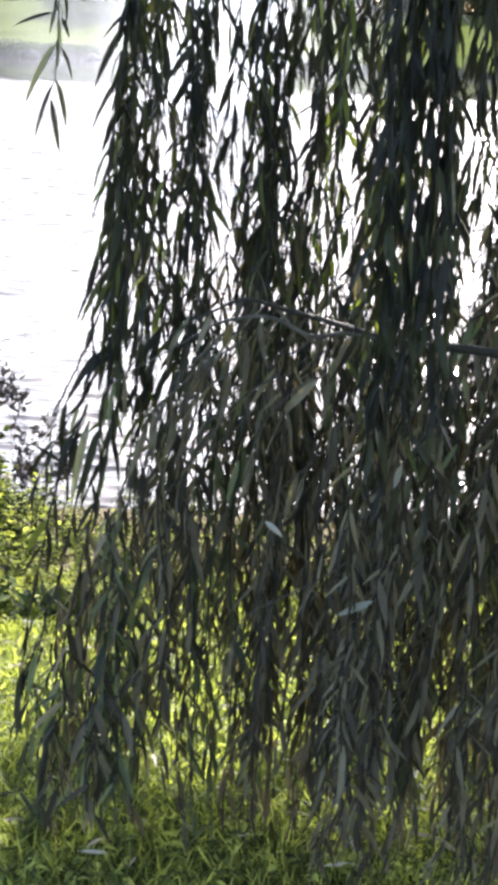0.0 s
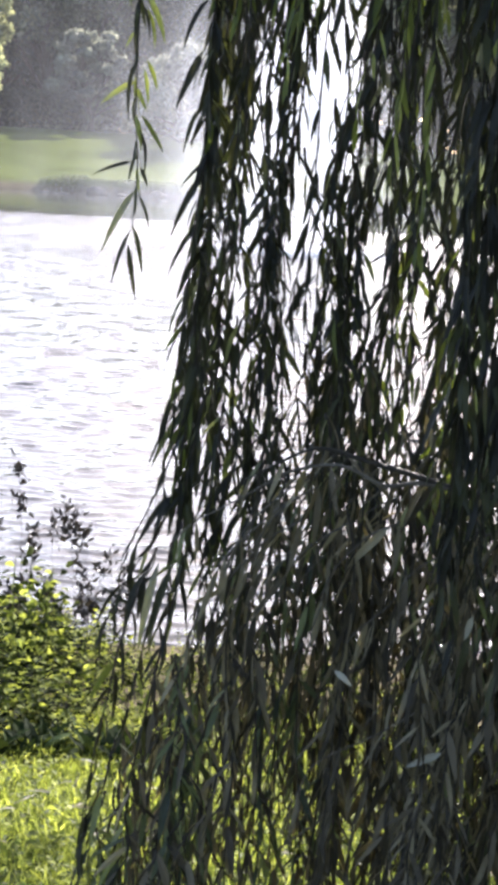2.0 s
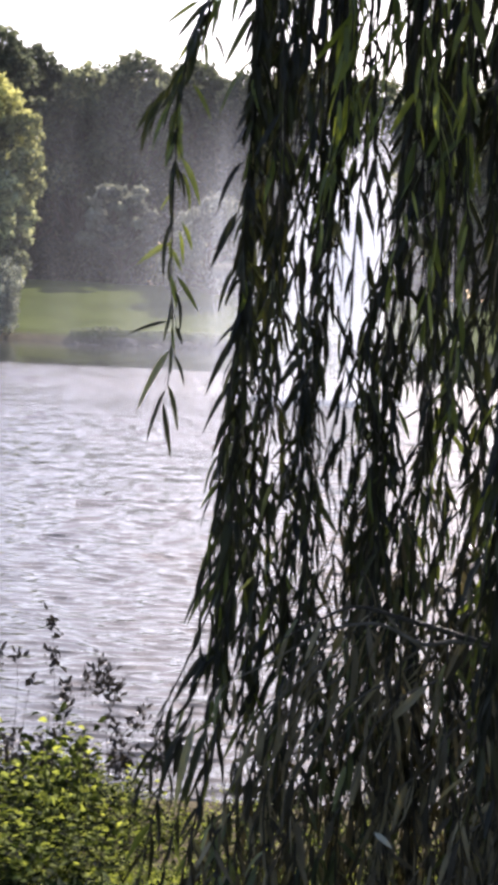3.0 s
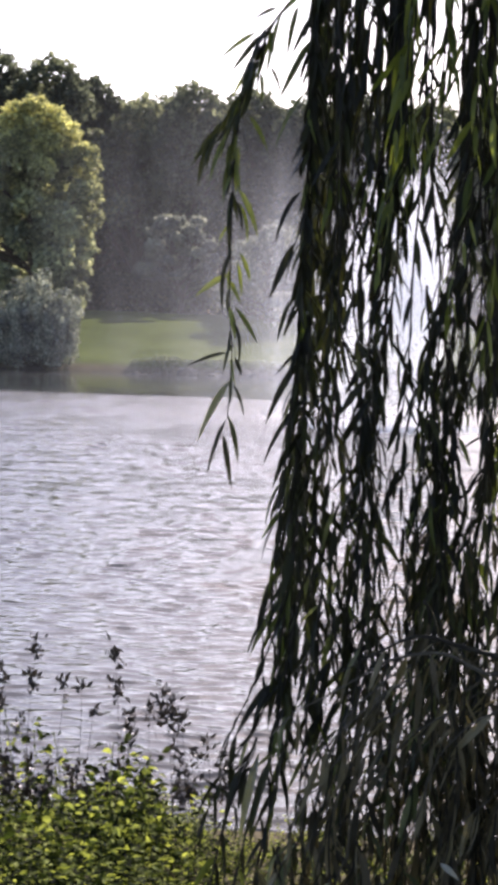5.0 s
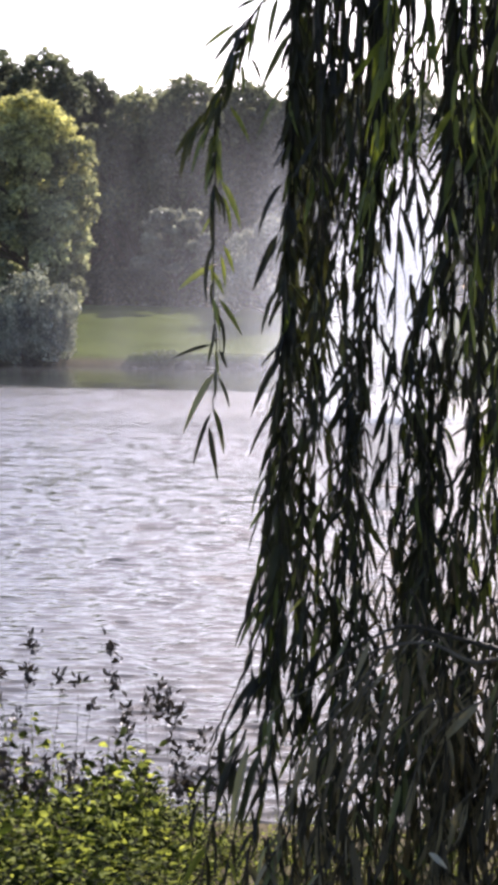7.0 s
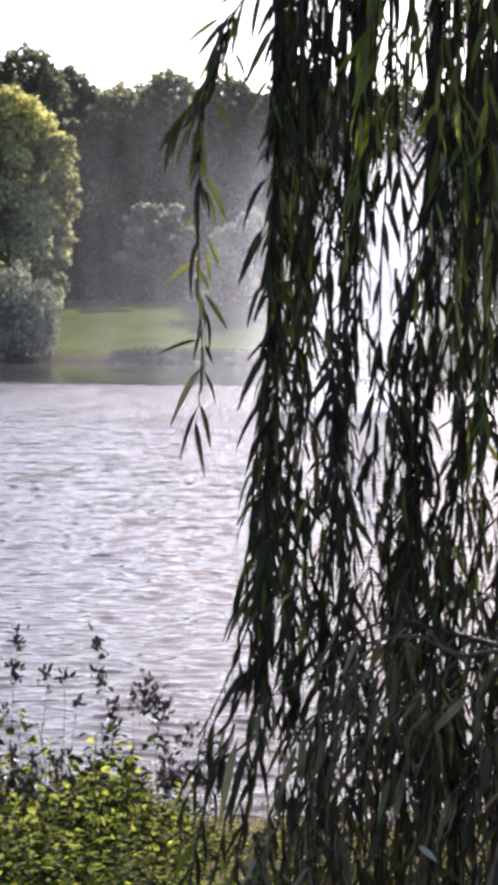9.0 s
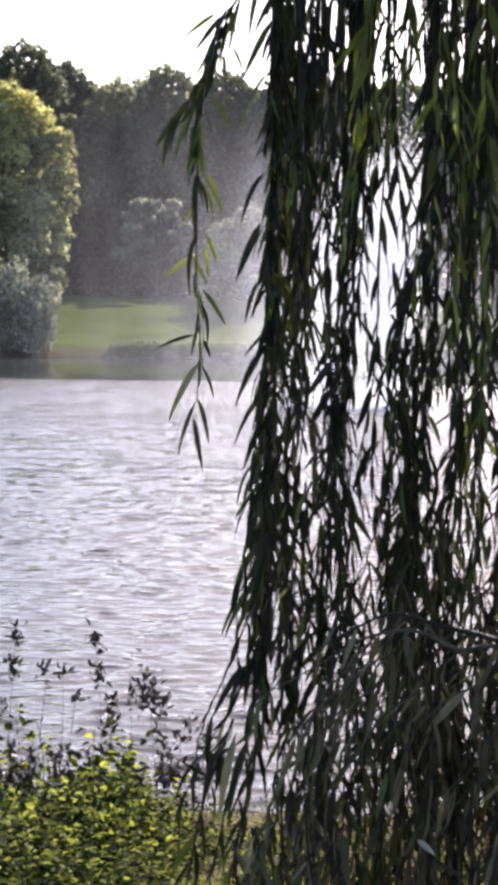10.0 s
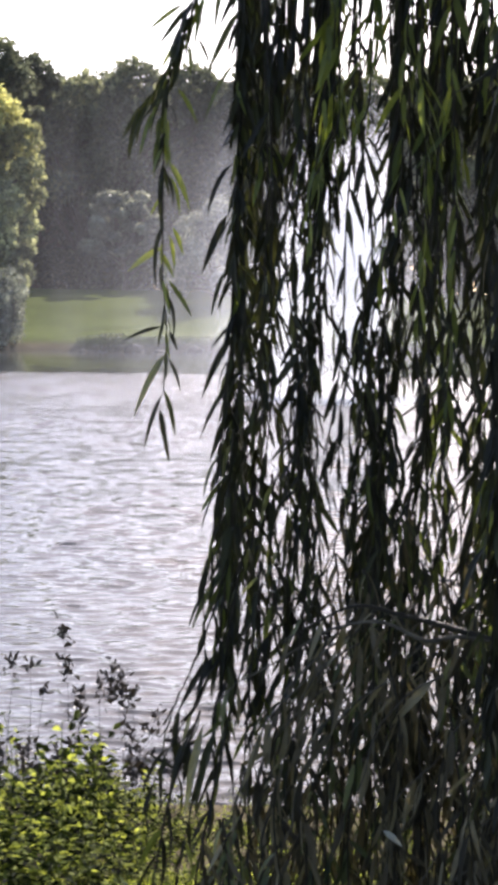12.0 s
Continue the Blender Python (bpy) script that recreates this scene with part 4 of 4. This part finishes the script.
        strand(root, 1100 + k, [on(az + lean, d, 21), on(az - 0.4 * lean, d, 8), on(az + 0.6 * lean, d, 1), on(az - 0.5 * lean, d, -5), on(az - 0.2, d, rng.uniform(-13, -7))], 0.02, gap=0.04, size=0.076, spread=0.8)
    for k in range(13):
        az, d, lean = rng.uniform(2.2, 8.8), rng.uniform(3.45, 3.95), rng.normal() * 0.4
        top, low = rng.uniform(-3.5, 1.5), rng.uniform(-13.5, -8.5)
        strand(root, 1140 + k, [on(az + lean, d, top), on(az + 0.3 * lean, d, top - 1.6), on(az - 0.4 * lean, d, 0.5 * (top + low)), on(az - 0.6 * lean, d, low)], 0.018, gap=0.028, size=0.08, spread=0.8)
    more = np.random.default_rng(78)
    for k in range(10):
        az, d, lean = more.uniform(4.4, 9.0), more.uniform(3.45, 3.95), more.normal() * 0.4
        strand(root, 1160 + k, [on(az + lean, d, 21), on(az - 0.4 * lean, d, 8), on(az + 0.6 * lean, d, 1), on(az - 0.5 * lean, d, more.uniform(-5, -2))], 0.02, gap=0.034, size=0.078, spread=0.8)
    for k in range(4):
        az, d, top = more.uniform(5.6, 8.2), more.uniform(3.5, 4.1), more.uniform(-9, -5.5)
        strand(root, 1180 + k, [on(az + 0.2, d, top), on(az + 0.1, d, top - 1.5), on(az, d, top - 4), on(az - 0.2, d, top - more.uniform(6, 9))], 0.016, gap=0.022, size=0.082, spread=0.85)
    # shorter strands in the sunlit leaf colour, in front of the gaps
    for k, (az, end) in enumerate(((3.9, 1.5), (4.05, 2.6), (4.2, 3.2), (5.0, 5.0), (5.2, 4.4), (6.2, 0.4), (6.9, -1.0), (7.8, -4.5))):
        strand(root, 340 + k, [on(az + 0.5, 3.35, 21), on(az + 0.25, 3.35, 8), on(az, 3.35, end)], 0.012, mat=M_WILLOW_SUNLIT, gap=0.026, size=0.085, spread=0.65)
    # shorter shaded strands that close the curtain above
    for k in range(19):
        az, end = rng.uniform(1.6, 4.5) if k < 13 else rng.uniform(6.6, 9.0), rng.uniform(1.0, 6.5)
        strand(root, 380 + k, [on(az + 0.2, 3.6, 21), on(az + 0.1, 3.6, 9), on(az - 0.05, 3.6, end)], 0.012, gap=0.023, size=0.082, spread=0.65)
    # outermost strands of the curtain, leaves hooking outward
    for k, (az, end) in enumerate(((1.35, -9), (1.5, -11), (1.45, -7), (1.6, -12))):
        twig = strand(root, 240 + k, [on(az + 0.25, D, 21), on(az + 0.12, D, 7), on(az, D, -2), on(az - 0.2, D, end)], 0.008, k == 0, mat=M_WILLOW, gap=0.024, size=0.083, spread=0.75)
        if k == 0:
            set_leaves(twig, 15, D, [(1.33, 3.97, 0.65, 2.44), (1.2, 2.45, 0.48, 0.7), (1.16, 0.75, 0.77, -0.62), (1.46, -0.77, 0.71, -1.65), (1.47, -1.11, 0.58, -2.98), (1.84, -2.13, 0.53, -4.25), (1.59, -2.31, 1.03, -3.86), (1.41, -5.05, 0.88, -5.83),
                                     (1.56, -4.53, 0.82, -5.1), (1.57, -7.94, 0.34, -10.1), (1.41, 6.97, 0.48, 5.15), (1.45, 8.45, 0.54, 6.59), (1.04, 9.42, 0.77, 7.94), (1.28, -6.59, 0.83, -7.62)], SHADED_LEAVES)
    # fuller foot of the outer tresses
    for k in range(11):
        az, d = rng.uniform(1.3, 3.6), rng.uniform(3.45, 3.8)
        top, low = rng.uniform(-9.5, -5), rng.uniform(-15.5, -11.5) - 0.6 * max(0, az - 2)
        strand(root, 300 + k, [on(az + 0.2, d, top), on(az, d, top - 1.5), on(az - 0.15, d, 0.5 * (top + low)), on(az - 0.35 - 0.3 * rng.random(), d, low)], 0.014, gap=0.021, size=0.084, spread=0.75)
    # a thick tress nearer the eye
    for k in range(15):
        az = rng.uniform(9.1, 12.0)
        strand(root, 250 + k, [on(az + 0.5, 2.9, 20), on(az + 0.2, 2.9, 6), on(az, 2.9, -5), on(az, 2.9, rng.uniform(-17, -9))], 0.012, gap=0.02, size=0.085, spread=0.6)
    # lower boughs trailing to the grass
    for k in range(124):
        az1 = rng.uniform(-1.5, 15)
        d = rng.uniform(3.2, 3.75)
        top = lower_top(az1) + rng.uniform(-6, 0.3)
        low = max(-24.8, min(top - 2.5, rng.uniform(-26, -20.5)))
        shift = rng.normal() * 0.5
        fresh = rng.random() < (0.75 if az1 < 2.2 else 0.2)
        if 2.3 < az1 < 5.5 and k % 6 == 0:
            continue
        strand(root, 400 + k, [on(az1 + shift + 0.2, d, top + 0.2), on(az1 + 0.5 * shift, d, top - 0.9), on(az1 + 0.1, d, 0.5 * (top + low)), on(az1 - 0.3 * shift, d, low)], 0.016, mat=M_WILLOW_LOW if fresh else M_WILLOW_OLD, gap=0.021, size=0.086 if az1 < 2.2 else 0.08, spread=1.1, fall=0.7)
    for k in range(76):
        az1 = 0.3 + 14.7 * rng.random() ** 0.85
        d = rng.uniform(3.35, 4.0)
        top = min(rng.uniform(-16, -9), lower_top(az1) + rng.uniform(-1.5, 0.5))
        low = max(-23.5, top - rng.uniform(4, 8))
        strand(root, 700 + k, [on(az1 + 0.15, d, top + 0.2), on(az1 + 0.1, d, top - 1), on(az1, d, 0.5 * (top + low)), on(az1 - 0.1, d, low)], 0.018, mat=M_WILLOW_OLD, gap=0.021, size=0.078, spread=1.1, fall=0.7)
    for k in range(56):
        az1 = rng.uniform(8.4, 15.5)
        d = rng.uniform(2.95, 3.3)
        top = rng.uniform(-21, -11)
        low = max(-25.8, top - rng.uniform(5, 10))
        strand(root, 900 + k, [on(az1 + 0.3, d, top + 0.3), on(az1 + 0.15, d, top - 0.7), on(az1, d, 0.5 * (top + low)), on(az1 - 0.2, d, low)], 0.014, mat=M_WILLOW_OLD, gap=0.019, size=0.078, spread=1.0)
    # dense inner boughs behind them
    for k in range(36):
        az1 = rng.uniform(4.3, 15)
        d = rng.uniform(3.7, 4.3)
        top = rng.uniform(-8.6, -5.2)
        low = top - rng.uniform(2.5, 5)
        strand(root, 1000 + k, [on(az1 + 0.2, d, top + 0.2), on(az1 + 0.1, d, top - 1), on(az1, d, 0.5 * (top + low)), on(az1 - 0.1, d, low)], 0.014, mat=M_WILLOW_OLD, gap=0.021, size=0.078, spread=1.1, fall=0.7)
    # forked side bough that carries them
    boughs = [((15, -10.6), (12.4, -10.39), (10.9, -10.38), (9.9, -10.28), (8.4, -9.9), (6.8, -9.55), (5.4, -9.29), (4.0, -9.87), (2.9, -10.5)), ((9.9, -10.28), (8.5, -10.12), (7.5, -10.28), (6.1, -9.76), (4.7, -10.0), (4.1, -10.4), (2.9, -11.1), (1.7, -11.7))]
    for k, way in enumerate(boughs):
        strand(root, 600 + k, [on(az, 2.98, e) for az, e in way], 0.004, mat=M_WILLOW_OLD, thick=0.0095 - 0.005 * k, twig_mat=(M_TWIG, M_PALE_TWIG)[k], gap=0.045, size=0.08, spread=0.9, fall=2.6)
    # a few single leaves in a paler colour
    twig = strand(root, 605, [on(11.5, 3.0, -12.5), on(10.6, 3.0, -14), on(10.2, 3.0, -16.5), on(9.9, 3.0, -19)], 0.006, True, mat=M_WILLOW_DARK, gap=0.06, size=0.08, spread=0.8)
    set_leaves(twig, 17, 2.98, [(9.91, -18.06, 8.85, -18.65), (10.5, -13.95, 10.35, -14.7), (6.36, -15.9, 6.9, -16.35)], PALE_LEAVES)
    for k in range(6):
        az0, e = rng.uniform(4.5, 9), rng.uniform(-12.5, -10)
        strand(root, 610 + k, [on(az0, 3.2, e), on(az0 - 1.2, 3.2, e - 0.8), on(az0 - 2.3, 3.2, e - 2.4), on(az0 - 3.0, 3.2, e - 4.4)], 0.008, mat=M_WILLOW_OLD, thick=0.002, twig_mat=M_PALE_TWIG, gap=0.034, size=0.088, spread=0.9, fall=1.6)
    for k in range(9):
        az0, e = rng.uniform(1.5, 11), rng.uniform(-19, -12)
        d = rng.uniform(3.15, 3.4)
        strand(root, 620 + k, [on(az0 + 3.2, d, e + rng.uniform(0.6, 2.2)), on(az0 + 1.6, d, e + 0.8), on(az0, d, e - 0.4), on(az0 - 0.9, d, e - 2.0)], 0.014, mat=M_WILLOW_OLD, thick=0.0015, twig_mat=M_PALE_TWIG, gap=0.05, size=0.08, spread=0.8, fall=2.6)


willow()
